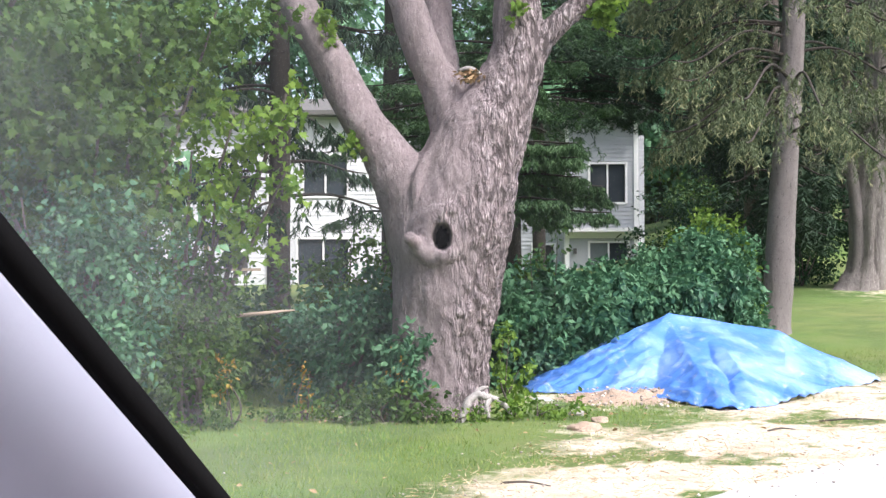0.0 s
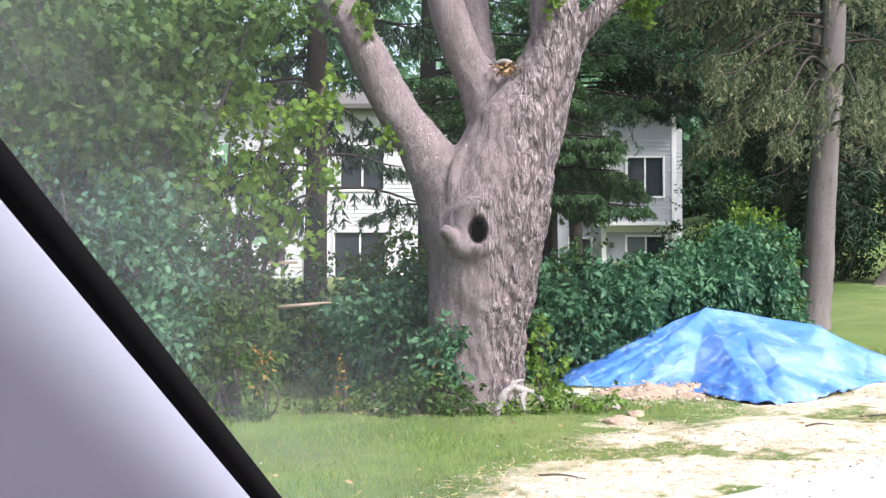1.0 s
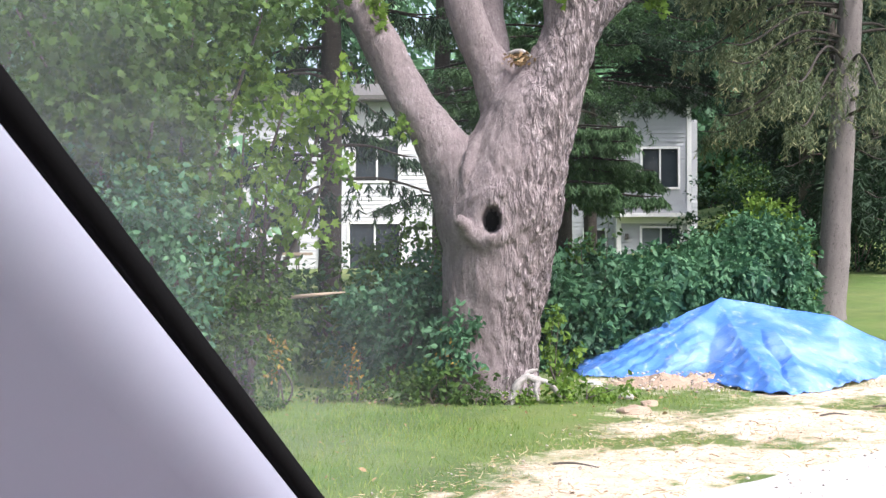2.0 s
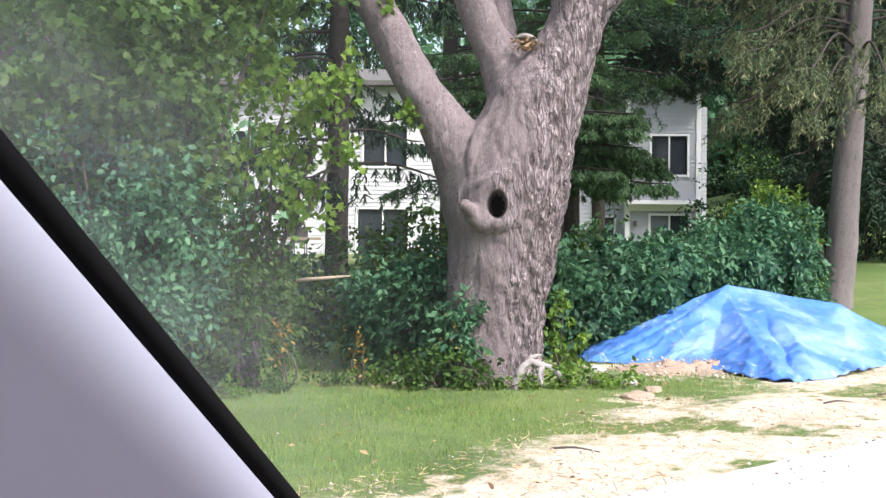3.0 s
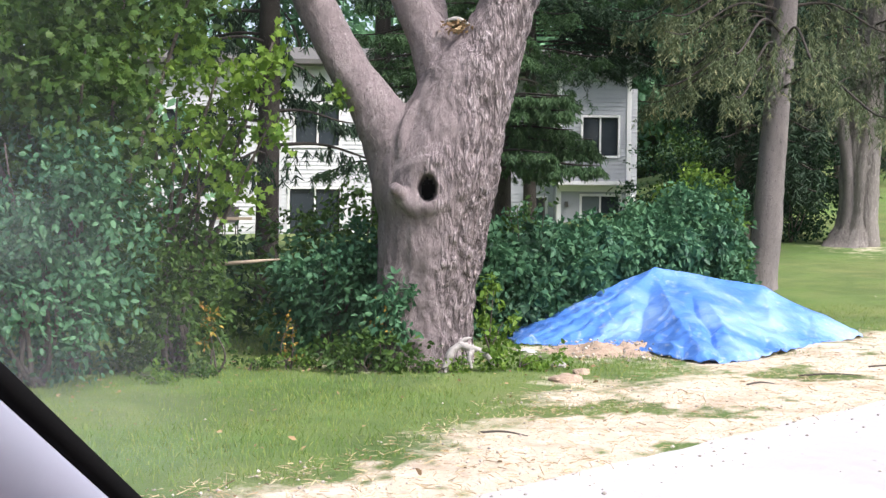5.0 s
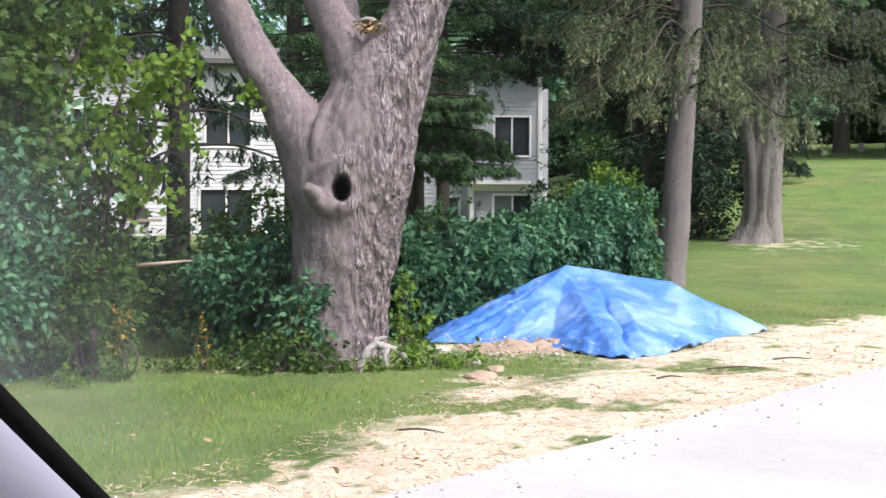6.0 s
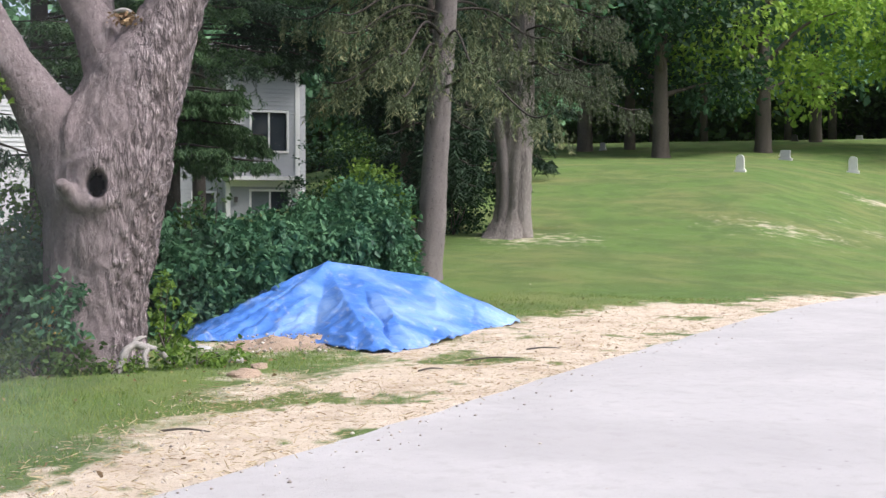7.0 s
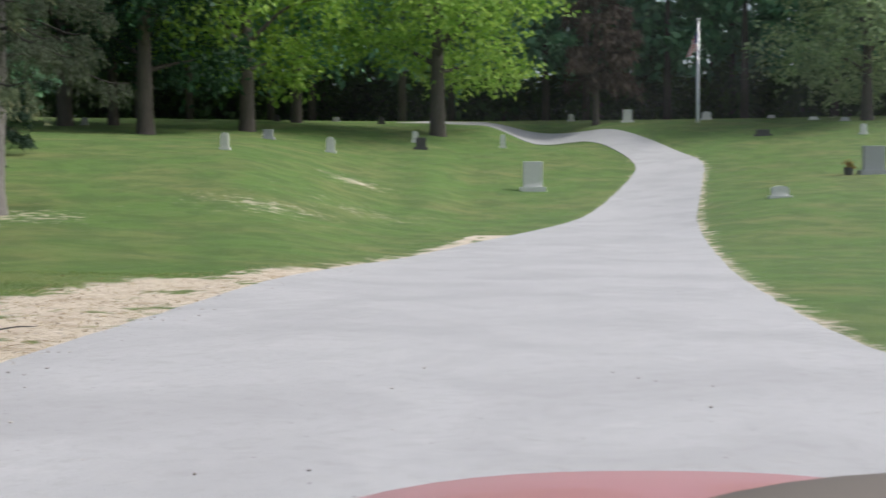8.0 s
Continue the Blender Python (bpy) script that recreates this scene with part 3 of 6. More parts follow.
def build_maple():
    ox, oy = 0.05, 10.45
    tree = thing("maple_tree", ox, oy, 0.0, "huge old grey-barked maple with a knot hole and forking limbs", "tree")
    P = lambda rows, n=8: spline([(x - ox, y - oy, z, r) for x, y, z, r in rows], n)
    trunk = P([(-0.02, 10.45, -0.25, 0.50), (-0.02, 10.45, 0.04, 0.425), (-0.03, 10.45, 0.34, 0.425), (-0.03, 10.45, 0.72, 0.445), (-0.01, 10.45, 1.0, 0.475), (0.03, 10.45, 1.3, 0.495), (0.05, 10.45, 1.59, 0.54), (0.11, 10.45, 1.88, 0.525), (0.20, 10.45, 2.15, 0.475), (0.28, 10.45, 2.4, 0.43), (0.32, 10.45, 2.62, 0.40), (0.32, 10.46, 2.82, 0.27), (0.30, 10.48, 2.95, 0.12)])
    left = P([(-0.06, 10.45, 1.35, 0.40), (-0.22, 10.42, 1.82, 0.355), (-0.46, 10.38, 2.2, 0.245), (-0.65, 10.34, 2.5, 0.20), (-0.80, 10.31, 2.76, 0.183), (-1.02, 10.27, 3.15, 0.178), (-1.42, 10.2, 3.85, 0.165), (-2.0, 10.1, 4.9, 0.14), (-2.7, 10.0, 6.4, 0.10), (-3.2, 9.9, 7.8, 0.05)])
    mid = P([(0.24, 10.5, 2.2, 0.34), (0.15, 10.48, 2.5, 0.29), (0.04, 10.46, 2.76, 0.215), (-0.03, 10.45, 2.95, 0.19), (-0.11, 10.43, 3.1, 0.175), (-0.19, 10.4, 3.27, 0.165), (-0.38, 10.34, 3.84, 0.15), (-0.55, 10.2, 4.8, 0.125), (-0.7, 10.0, 6.4, 0.09), (-0.8, 9.9, 8.4, 0.04)])
    rear = P([(0.1, 10.62, 2.7, 0.22), (-0.02, 10.8, 3.2, 0.16), (-0.06, 10.95, 3.82, 0.13), (0.0, 11.3, 5.2, 0.10), (0.2, 11.7, 7.4, 0.05)])
    right = P([(0.34, 10.45, 2.4, 0.37), (0.46, 10.45, 2.7, 0.33), (0.57, 10.45, 2.95, 0.285), (0.64, 10.45, 3.12, 0.262), (0.67, 10.45, 3.3, 0.245), (0.67, 10.45, 3.82, 0.205), (0.72, 10.4, 4.9, 0.17), (0.95, 10.3, 6.4, 0.12), (1.1, 10.2, 8.6, 0.05)])
    branch = P([(0.70, 10.44, 3.05, 0.16), (0.87, 10.42, 3.35, 0.125), (1.12, 10.38, 3.58, 0.10), (1.36, 10.33, 3.80, 0.088), (2.0, 10.2, 4.4, 0.07), (3.0, 10.0, 5.3, 0.04)])
    pieces = [tube(p, 20) for p in (trunk, left, mid, rear, right, branch)]
    # root flares, the stubby knob and the lip round the hole
    for a, reach, r in ((205, 0.56, 0.15), (250, 0.40, 0.11), (100, 0.5, 0.16), (150, 0.6, 0.15)):
        c, s = math.cos(radians(a)), math.sin(radians(a))
        pieces.append(tube([(c * 0.22, s * 0.22, 0.5, r * 0.9), (c * 0.36, s * 0.36, 0.2, r), (c * reach * 0.85, s * reach * 0.85, 0.0, r * 0.8), (c * reach * 1.1, s * reach * 1.1, -0.2, r * 0.5)], 10))
    hx, hy, hz = -0.075, -0.52, 1.565     # the hole, in the tree's own frame
    ring = [(hx + 0.135 * math.cos(a), hy + 0.03 + 0.05 * abs(math.cos(a)), hz + 0.17 * math.sin(a), 0.066 + 0.024 * max(0, math.sin(a + 2.2))) for a in np.linspace(0, 2 * math.pi, 17)]
    pieces.append(tube(ring, 8, cap=False))
    # brow over the hole, running out to both sides
    pieces.append(tube(spline([(hx - 0.24, -0.40, 1.70, 0.04), (hx - 0.10, -0.46, 1.77, 0.06), (hx + 0.06, -0.495, 1.805, 0.062), (hx + 0.19, -0.46, 1.77, 0.05), (hx + 0.26, -0.40, 1.68, 0.03)], 5), 10))
    # stub of a lost branch with a fold of bark sweeping down from it
    pieces.append(tube([(-0.17, -0.36, 1.44, 0.085), (-0.26, -0.45, 1.485, 0.062), (-0.335, -0.55, 1.54, 0.045), (-0.37, -0.61, 1.56, 0.036)], 10))
    pieces.append(tube(spline([(hx - 0.25, -0.41, 1.53, 0.06), (hx - 0.17, -0.44, 1.46, 0.09), (hx - 0.08, -0.435, 1.385, 0.095), (hx - 0.01, -0.38, 1.31, 0.075), (hx + 0.02, -0.32, 1.2, 0.04)], 5), 12))
    # folds between the brow and the fork
    pieces.append(tube([(hx + 0.02, -0.40, 1.80, 0.09), (hx - 0.02, -0.42, 1.90, 0.07), (hx - 0.06, -0.38, 2.06, 0.055)], 8))
    pieces.append(tube(spline([(hx - 0.20, -0.36, 1.78, 0.05), (hx - 0.22, -0.36, 1.98, 0.065), (hx - 0.18, -0.33, 2.16, 0.06), (hx - 0.10, -0.26, 2.3, 0.05)], 5), 8))
    pieces.append(tube(spline([(hx + 0.14, -0.42, 1.86, 0.05), (hx + 0.19, -0.42, 2.02, 0.06), (hx + 0.17, -0.38, 2.2, 0.05)], 5), 8))
    pieces.append(tube(spline([(0.30, -0.30, 1.7, 0.06), (0.36, -0.28, 2.2, 0.07), (0.46, -0.24, 2.7, 0.05)], 5), 8))
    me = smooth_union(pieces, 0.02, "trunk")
    n = len(me.vertices)
    co = np.empty(n * 3)
    me.vertices.foreach_get("co", co)
    co = co.reshape(-1, 3)
    nrm = np.empty(n * 3)
    me.vertex_normals.foreach_get("vector", nrm)
    nrm = nrm.reshape(-1, 3)
    near = np.clip(1 - (np.hypot(co[:, 0] - hx, (co[:, 2] - hz)) - 0.2) / 0.25, 0, 1)
    bark = np.empty(n)
    for i, (x, y, z) in enumerate(co):
        a = math.atan2(y, x)
        ridge = 1 - abs(noise.noise(Vector((x * 13, y * 13, z * 2.6)))) * 2.2
        w = 0.5 * noise.noise(Vector((x * 6, y * 6, z * 3 + 4)))
        plate = noise.noise(Vector((x * 19 + 9 + w, y * 19, z * 8.0 + w)))
        lump = noise.noise(Vector((x * 5.5, y * 5.5, z * 4.5 + 7)))
        flaky = min(1.0, max(0.2, (x + 0.25) / 0.45))
        low = min(1.0, max(0.45, (3.2 - z) / 1.2))
        bark[i] = ridge * 0.003 + min(0.019, max(-0.012, plate * 0.07)) * flaky * low + lump * 0.016 + noise.noise(Vector((x * 2.4, y * 2.4, z * 1.6))) * 0.028
    co = co + nrm * (bark * (1 - 0.45 * near))[:, None]
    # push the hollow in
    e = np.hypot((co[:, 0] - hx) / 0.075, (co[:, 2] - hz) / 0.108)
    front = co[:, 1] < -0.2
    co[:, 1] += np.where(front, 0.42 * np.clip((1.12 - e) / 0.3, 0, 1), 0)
    me.vertices.foreach_set("co", co.ravel())
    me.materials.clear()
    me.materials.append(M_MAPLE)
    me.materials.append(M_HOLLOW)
    # faces deep in the hole take the colour painted as shade
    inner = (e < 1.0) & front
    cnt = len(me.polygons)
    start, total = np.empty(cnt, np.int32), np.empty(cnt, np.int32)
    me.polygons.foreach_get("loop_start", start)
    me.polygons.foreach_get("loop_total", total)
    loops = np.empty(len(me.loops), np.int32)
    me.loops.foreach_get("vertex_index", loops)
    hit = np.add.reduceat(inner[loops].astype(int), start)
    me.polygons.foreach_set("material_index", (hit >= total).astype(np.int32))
    me.polygons.foreach_set("use_smooth", np.ones(cnt, bool))
    me.update()
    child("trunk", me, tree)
    crown = [(-2.6, -0.3, 7.6, 2.0, 2.2, 1.6), (-0.6, -0.4, 8.6, 2.0, 2.2, 1.7), (1.3, 0, 8.4, 2.2, 2.2, 1.7), (3.2, -0.2, 6.6, 1.4, 1.6, 1.2), (0.4, 2.2, 8.2, 2.4, 2, 1.7)]
    leafy("crown", crown, 24, 16, 0.35, 0.15, "diamond", M_LEAF_MID, tree, 5, 0.3)
    # a few fresh shoots straight from the limbs
    shoots = [(-0.86, -0.28, 2.42, 0.05, 0.05, 0.07), (1.45, -0.1, 3.62, 0.18, 0.12, 0.14), (1.72, -0.1, 3.86, 0.2, 0.12, 0.12), (-1.12, -0.36, 3.42, 0.1, 0.05, 0.16), (0.62, -0.25, 3.66, 0.06, 0.05, 0.1)]
    for k, s in enumerate(shoots):
        leafy("shoot", [s], 900, 4, 0.07, 0.075, "maple", M_LEAF_BRIGHT, tree, 6 + k, 0.1)


def build_fork_debris():
    t = thing("leaf_debris", 0.22, 10.22, 2.96, "dead leaves and bark scraps caught in the tree's fork", "debris")
    rng = np.random.default_rng(12)
    n = 90
    pos = np.stack([rng.normal(size=n) * 0.07, rng.normal(size=n) * 0.05, rng.random(n) * 0.08], 1)
    scatter("scraps", pos, rng.normal(size=(n, 3)) * (1, 1, 0.4), rng.uniform(0.03, 0.07, n), "oval", M_LITTER, t, rng)
    v, f = tube(spline([(-0.1, -0.02, 0.09, 0.014), (0.0, -0.05, 0.11, 0.018), (0.1, -0.04, 0.06, 0.012)], 4), 7, 0.2)
    child("bark_scrap", mesh_of("bark_scrap", v, f, M_BLEACHED, True), t)


# ---- leaf plants ----
def shrub(name, label, x, y, blobs, density, per, spread, size, shape, mat, seed, stems=5, tall=1.0, category="bush", bark=None, shell=0.55, group="", lean=0.0):
    """A bush: stems from one foot and clumps of leaves round them; blobs are in the plan's metres."""
    z0 = zat(x, y)
    t = thing(name, x, y, z0, label, category, group)
    rng = np.random.default_rng(seed)
    local = [(bx - x, by - y, bz - z0, rx, ry, rz) for bx, by, bz, rx, ry, rz in blobs]
    for k in range(stems):
        b = local[k % len(local)]
        path = spline([(rng.normal() * 0.05, rng.normal() * 0.05, -0.05, 0.022 * tall), (b[0] * 0.4 + rng.normal() * 0.08, b[1] * 0.4, b[2] * 0.5, 0.016 * tall), (b[0] + rng.normal() * b[3] * 0.3, b[1] + rng.normal() * b[4] * 0.3, b[2] + b[5] * 0.5, 0.006 * tall)], 5)
        v, f = tube(path, 6)
        child("stem", mesh_of("stem", v, f, bark or M_DARKBARK, True), t)
    leafy("foliage", local, density, per, spread, size, shape, mat, t, seed + 1, shell)
    return t


def build_left_thicket():
    # a dense dark-green thicket at the edge of the lawn
    shrub("thicket_bush", "dense dark green leafy bush at the lawn's edge", -2.9, 8.6, [(-2.95, 8.5, 0.55, 0.75, 0.7, 0.62), (-3.1, 8.7, 1.45, 0.85, 0.7, 0.7), (-2.75, 9.0, 1.1, 0.6, 0.6, 0.7), (-3.5, 8.2, 0.8, 0.6, 0.6, 0.8)], 125, 16, 0.18, 0.068, "oval", M_LEAF_VINE, 20, 8)
    shrub("thicket_bush", "dense leafy bush hung with vines", -2.05, 9.5, [(-2.1, 9.5, 0.45, 0.48, 0.5, 0.5), (-2.2, 9.8, 1.0, 0.5, 0.5, 0.45), (-2.5, 9.6, 0.8, 0.5, 0.5, 0.7)], 150, 15, 0.15, 0.065, "oval", M_LEAF_MID, 22, 6)
    shrub("thicket_bush", "tall dark bush in deep shade", -3.6, 10.4, [(-3.6, 10.4, 2.6, 1.0, 0.8, 0.9), (-3.4, 10.2, 1.6, 0.9, 0.7, 0.8), (-4.2, 9.8, 2.0, 0.9, 0.8, 1.2)], 75, 14, 0.2, 0.095, "oval", M_LEAF_MID, 24, 7)
    # saplings with fresh maple leaves
    t = shrub("maple_sapling", "young maple with fresh yellow-green leaves", -2.35, 10.0, [(-1.7, 9.5, 2.45, 0.42, 0.4, 0.2), (-1.32, 9.45, 2.62, 0.24, 0.25, 0.24), (-2.15, 9.6, 2.15, 0.55, 0.5, 0.28), (-1.9, 9.6, 1.78, 0.45, 0.4, 0.25), (-2.3, 9.6, 2.75, 0.6, 0.5, 0.3), (-1.28, 9.5, 2.02, 0.16, 0.2, 0.14), (-1.62, 9.6, 1.95, 0.3, 0.3, 0.2), (-1.75, 9.7, 1.5, 0.35, 0.3, 0.2), (-1.5, 9.6, 2.3, 0.3, 0.3, 0.15)], 62, 10, 0.15, 0.08, "maple", M_LEAF_BRIGHT, 30, 7, 1.4, "tree")
    shrub("maple_sapling", "leafy young maple with hanging green leaves", -2.9, 9.3, [(-2.75, 8.9, 2.35, 0.6, 0.5, 0.4), (-3.2, 8.9, 2.9, 0.8, 0.6, 0.5), (-2.5, 9.3, 3.05, 0.65, 0.5, 0.3), (-2.65, 9.0, 1.75, 0.5, 0.5, 0.32), (-3.4, 8.6, 2.1, 0.6, 0.5, 0.5), (-1.95, 9.5, 3.35, 0.6, 0.5, 0.22)], 100, 13, 0.18, 0.085, "maple", M_LEAF_MID, 32, 7, 1.4, "tree")
    # ivy and weeds round the foot of the big tree
    shrub("ivy_bush", "dark ivy thicket beside the big trunk", -1.0, 10.9, [(-0.95, 10.75, 0.75, 0.48, 0.4, 0.4), (-0.6, 10.6, 0.55, 0.3, 0.35, 0.45), (-1.1, 11.0, 0.35, 0.4, 0.4, 0.35), (-0.5, 10.9, 0.95, 0.3, 0.3, 0.3)], 190, 14, 0.14, 0.078, "oval", M_LEAF_VINE, 36, 6)
    shrub("climbing_vine", "glossy vine climbing the side of the trunk", -0.38, 10.05, [(-0.30, 10.0, 0.62, 0.17, 0.12, 0.16), (-0.24, 9.96, 0.42, 0.14, 0.12, 0.2), (-0.4, 10.05, 0.3, 0.18, 0.14, 0.28)], 330, 7, 0.09, 0.082, "oval", M_LEAF_VINE, 40, 4, 0.6, "vine")
    shrub("weed_patch", "low leafy weeds at the tree's foot", -0.45, 9.75, [(-0.5, 9.75, 0.16, 0.34, 0.2, 0.16), (-0.2, 9.72, 0.14, 0.22, 0.18, 0.14), (-0.85, 9.85, 0.14, 0.25, 0.2, 0.14)], 300, 6, 0.08, 0.07, "oval", M_LEAF_MID, 42, 4, 0.5, "weed")
    shrub("weed_patch", "bright low weeds beside the bleached root", 0.75, 9.75, [(0.75, 9.75, 0.10, 0.3, 0.18, 0.13), (1.02, 9.85, 0.08, 0.2, 0.15, 0.1), (0.55, 9.7, 0.08, 0.16, 0.14, 0.1)], 420, 6, 0.06, 0.055, "oval", M_LEAF_BRIGHT, 44, 4, 0.4, "weed")
    shrub("weed_patch", "thin weeds with yellowing leaves behind the trunk", 0.62, 11.2, [(0.6, 11.2, 0.45, 0.1, 0.14, 0.35), (0.72, 11.3, 0.2, 0.2, 0.14, 0.2)], 260, 6, 0.07, 0.07, "oval", M_LEAF_BRIGHT, 46, 3, 0.5, "weed")
    shrub("dry_weed", "withered weed with yellow leaves", -1.18, 9.9, [(-1.2, 9.88, 0.3, 0.07, 0.07, 0.18), (-1.16, 9.9, 0.12, 0.1, 0.08, 0.1)], 420, 3, 0.06, 0.04, "oval", M_LEAF_YELLOW, 48, 3, 0.5, "weed")
    shrub("dry_weed", "yellowing vine leaves against the trunk", -0.36, 9.93, [(-0.37, 9.9, 0.36, 0.08, 0.06, 0.22)], 400, 3, 0.06, 0.04, "oval", M_LEAF_YELLOW, 50, 2, 0.4, "weed")
    shrub("dry_weed", "straggling weed with pale yellow leaves", -1.75, 9.35, [(-1.76, 9.3, 0.35, 0.1, 0.08, 0.24)], 300, 5, 0.06, 0.05, "oval", M_LEAF_YELLOW, 52, 3, 0.5, "weed")
    for k, (x, y) in enumerate(((-1.5, 9.75), (-1.15, 9.8), (-0.15, 9.62), (0.15, 9.6), (-1.9, 9.15), (-2.15, 8.75), (-0.8, 9.62))):
        shrub("weed_patch", "small leafy weeds along the thicket's edge", x, y, [(x, y, 0.06, 0.2, 0.12, 0.07), (x + 0.15, y + 0.05, 0.08, 0.12, 0.1, 0.08)], 520, 5, 0.05, 0.042, "oval", M_LEAF_BRIGHT if k % 2 else M_LEAF_MID, 300 + 2 * k, 3, 0.3, "weed", group="edge weeds")
    # broken branch caught in the thicket
    t = thing("broken_branch", -1.75, 10.1, 0.88, "broken bare branch caught across the thicket", "branch")
    v, f = tube(spline([(-0.42, 0.1, -0.06, 0.012), (-0.1, 0.0, 0.0, 0.018), (0.18, -0.05, 0.03, 0.015), (0.42, 0.1, 0.05, 0.008)], 5), 8, 0.12)
    child("limb", mesh_of("limb", v, f, M_STICK, True), t)
    shrub("sapling", "thin leafy sapling rising from the ivy", -0.95, 11.6, [(-0.9, 11.6, 1.05, 0.28, 0.2, 0.22), (-0.62, 11.6, 1.3, 0.12, 0.1, 0.12), (-1.2, 11.6, 1.1, 0.2, 0.2, 0.2), (-0.4, 11.6, 1.05, 0.2, 0.2, 0.25)], 120, 8, 0.12, 0.08, "oval", M_LEAF_MID, 340, 4, 0.7, "tree")
    shrub("sapling", "thin leafy sapling beside the hedge", 1.05, 12.9, [(1.05, 12.9, 1.4, 0.14, 0.12, 0.16), (1.3, 13.0, 1.62, 0.1, 0.1, 0.08), (0.9, 12.9, 1.25, 0.15, 0.12, 0.15)], 120, 7, 0.1, 0.075, "oval", M_LEAF_MID, 344, 3, 0.6, "tree")
    shrub("sapling", "leafy young tree in front of the white house", -1.35, 14.4, [(-1.35, 14.4, 1.3, 0.4, 0.3, 0.3), (-1.05, 14.5, 1.6, 0.3, 0.25, 0.25), (-0.75, 14.4, 1.35, 0.35, 0.3, 0.35), (-1.75, 14.3, 1.15, 0.35, 0.3, 0.25)], 90, 9, 0.14, 0.085, "oval", M_LEAF_MID, 352, 5, 0.8, "tree")
    shrub("honeysuckle_bush", "pale blue-green bush between the trunk and the hedge", 0.85, 12.95, [(0.6, 12.85, 0.65, 0.32, 0.28, 0.45), (0.95, 12.95, 0.75, 0.36, 0.28, 0.42), (1.25, 13.15, 0.65, 0.3, 0.25, 0.4), (0.8, 12.8, 0.3, 0.4, 0.25, 0.25)], 150, 11, 0.12, 0.085, "oval", M_LEAF_BLUE, 360, 6)
    # low shrubs in the shade behind, closing the view under the trees
    for k, (x, y, r, h) in enumerate(((-1.5, 12.5, 0.9, 0.7), (-3.2, 13.0, 1.2, 0.9), (-5.2, 12.0, 1.5, 1.4), (-0.2, 13.2, 0.9, 0.75), (-6.8, 10.5, 1.6, 1.7), (-5.0, 8.0, 1.3, 1.5), (-1.9, 14.8, 1.3, 0.8), (8.6, 27.5, 1.6, 2.6), (6.8, 29.0, 1.6, 2.3), (6.7, 33.0, 1.6, 3.1), (7.4, 33.5, 1.5, 3.6), (-6.5, 16.5, 2.2, 2.4), (-4.6, 15.5, 1.4, 1.6), (7.6, 36.5, 1.8, 2.0), (9.6, 41.0, 2.4, 2.4))):
        shrub("undergrowth_bush", "dark undergrowth bush in the shade of the trees", x, y, [(x, y, h * 0.55, r, r * 0.7, h * 0.6), (x + r * 0.5, y + 0.2, h * 0.8, r * 0.6, r * 0.6, h * 0.5)], 45, 12, 0.2, 0.11, "oval", M_LEAF_DARK if k % 2 else M_LEAF_MID, 60 + 2 * k, 4, group="undergrowth bushes")


def build_hedge():
    """Vines grown over a wire fence."""
    ends = [(0.2, 13.0), (0.95, 13.4), (2.0, 14.3), (3.0, 15.4), (3.6, 16.3), (4.12, 17.2)]
    tops = [1.1, 1.15, 1.22, 1.42, 1.68, 1.92]
    t = thing("vine_hedge", 2.0, 14.3, zat(2.0, 14.3), "thick green vines grown over a boundary fence", "hedge")
    z0 = zat(2.0, 14.3)
    line = spline([(x - 2.0, y - 14.3, h) for (x, y), h in zip(ends, tops)], 6)
    blobs, fresh = [], []
    rng = np.random.default_rng(70)
    for x, y, h in line:
        g = zat(x + 2.0, y + 14.3) - z0
        top = h - z0
        for lift in (0.2, 0.55, 0.85):
            bulk = rng.uniform(0.3, 0.5)
            blobs.append((x + rng.normal() * 0.2, y + rng.normal() * 0.26, g + (top - g) * lift - 0.08 + rng.normal() * 0.09, bulk, bulk, (top - g) * 0.2 + 0.12 * rng.random()))
    for k in range(6):
        x, y, h = line[k * 5]
        v, f = tube([(x, y, zat(x + 2.0, y + 14.3) - z0 - 0.1, 0.04), (x, y, h - z0 - 0.2, 0.04)], 8)
        child("post", mesh_of("post", v, f, M_STICK), t)
    leafy("foliage", blobs, 180, 13, 0.13, 0.095, "oval", M_LEAF_VINE, t, 71, 0.5)
    hang = []       # tresses that fall over the front
    for k in range(26):
        x, y, h = line[rng.integers(4, len(line))]
        g = zat(x + 2.0, y + 14.3) - z0
        hang.append((x + 0.3 + rng.normal() * 0.1, y - 0.42 + rng.normal() * 0.08, g + (h - z0 - g) * rng.uniform(0.35, 0.85), 0.1, 0.08, rng.uniform(0.2, 0.4)))
    leafy("tresses", hang, 420, 8, 0.08, 0.10, "oval", M_LEAF_TRESS, t, 73, 0.3, 0.8, "long hanging vine tresses")
    x, y, h = line[-1]
    leafy("sunlit_foliage", [(x - 0.15, y - 0.25, h - z0 - 0.2, 0.5, 0.45, 0.42), (x + 0.1, y - 0.25, h - z0 - 0.85, 0.4, 0.4, 0.55)], 150, 10, 0.16, 0.085, "oval", M_LEAF_BRIGHT, t, 72, 0.6, label="yellow-green fresh leaves at the hedge's end")


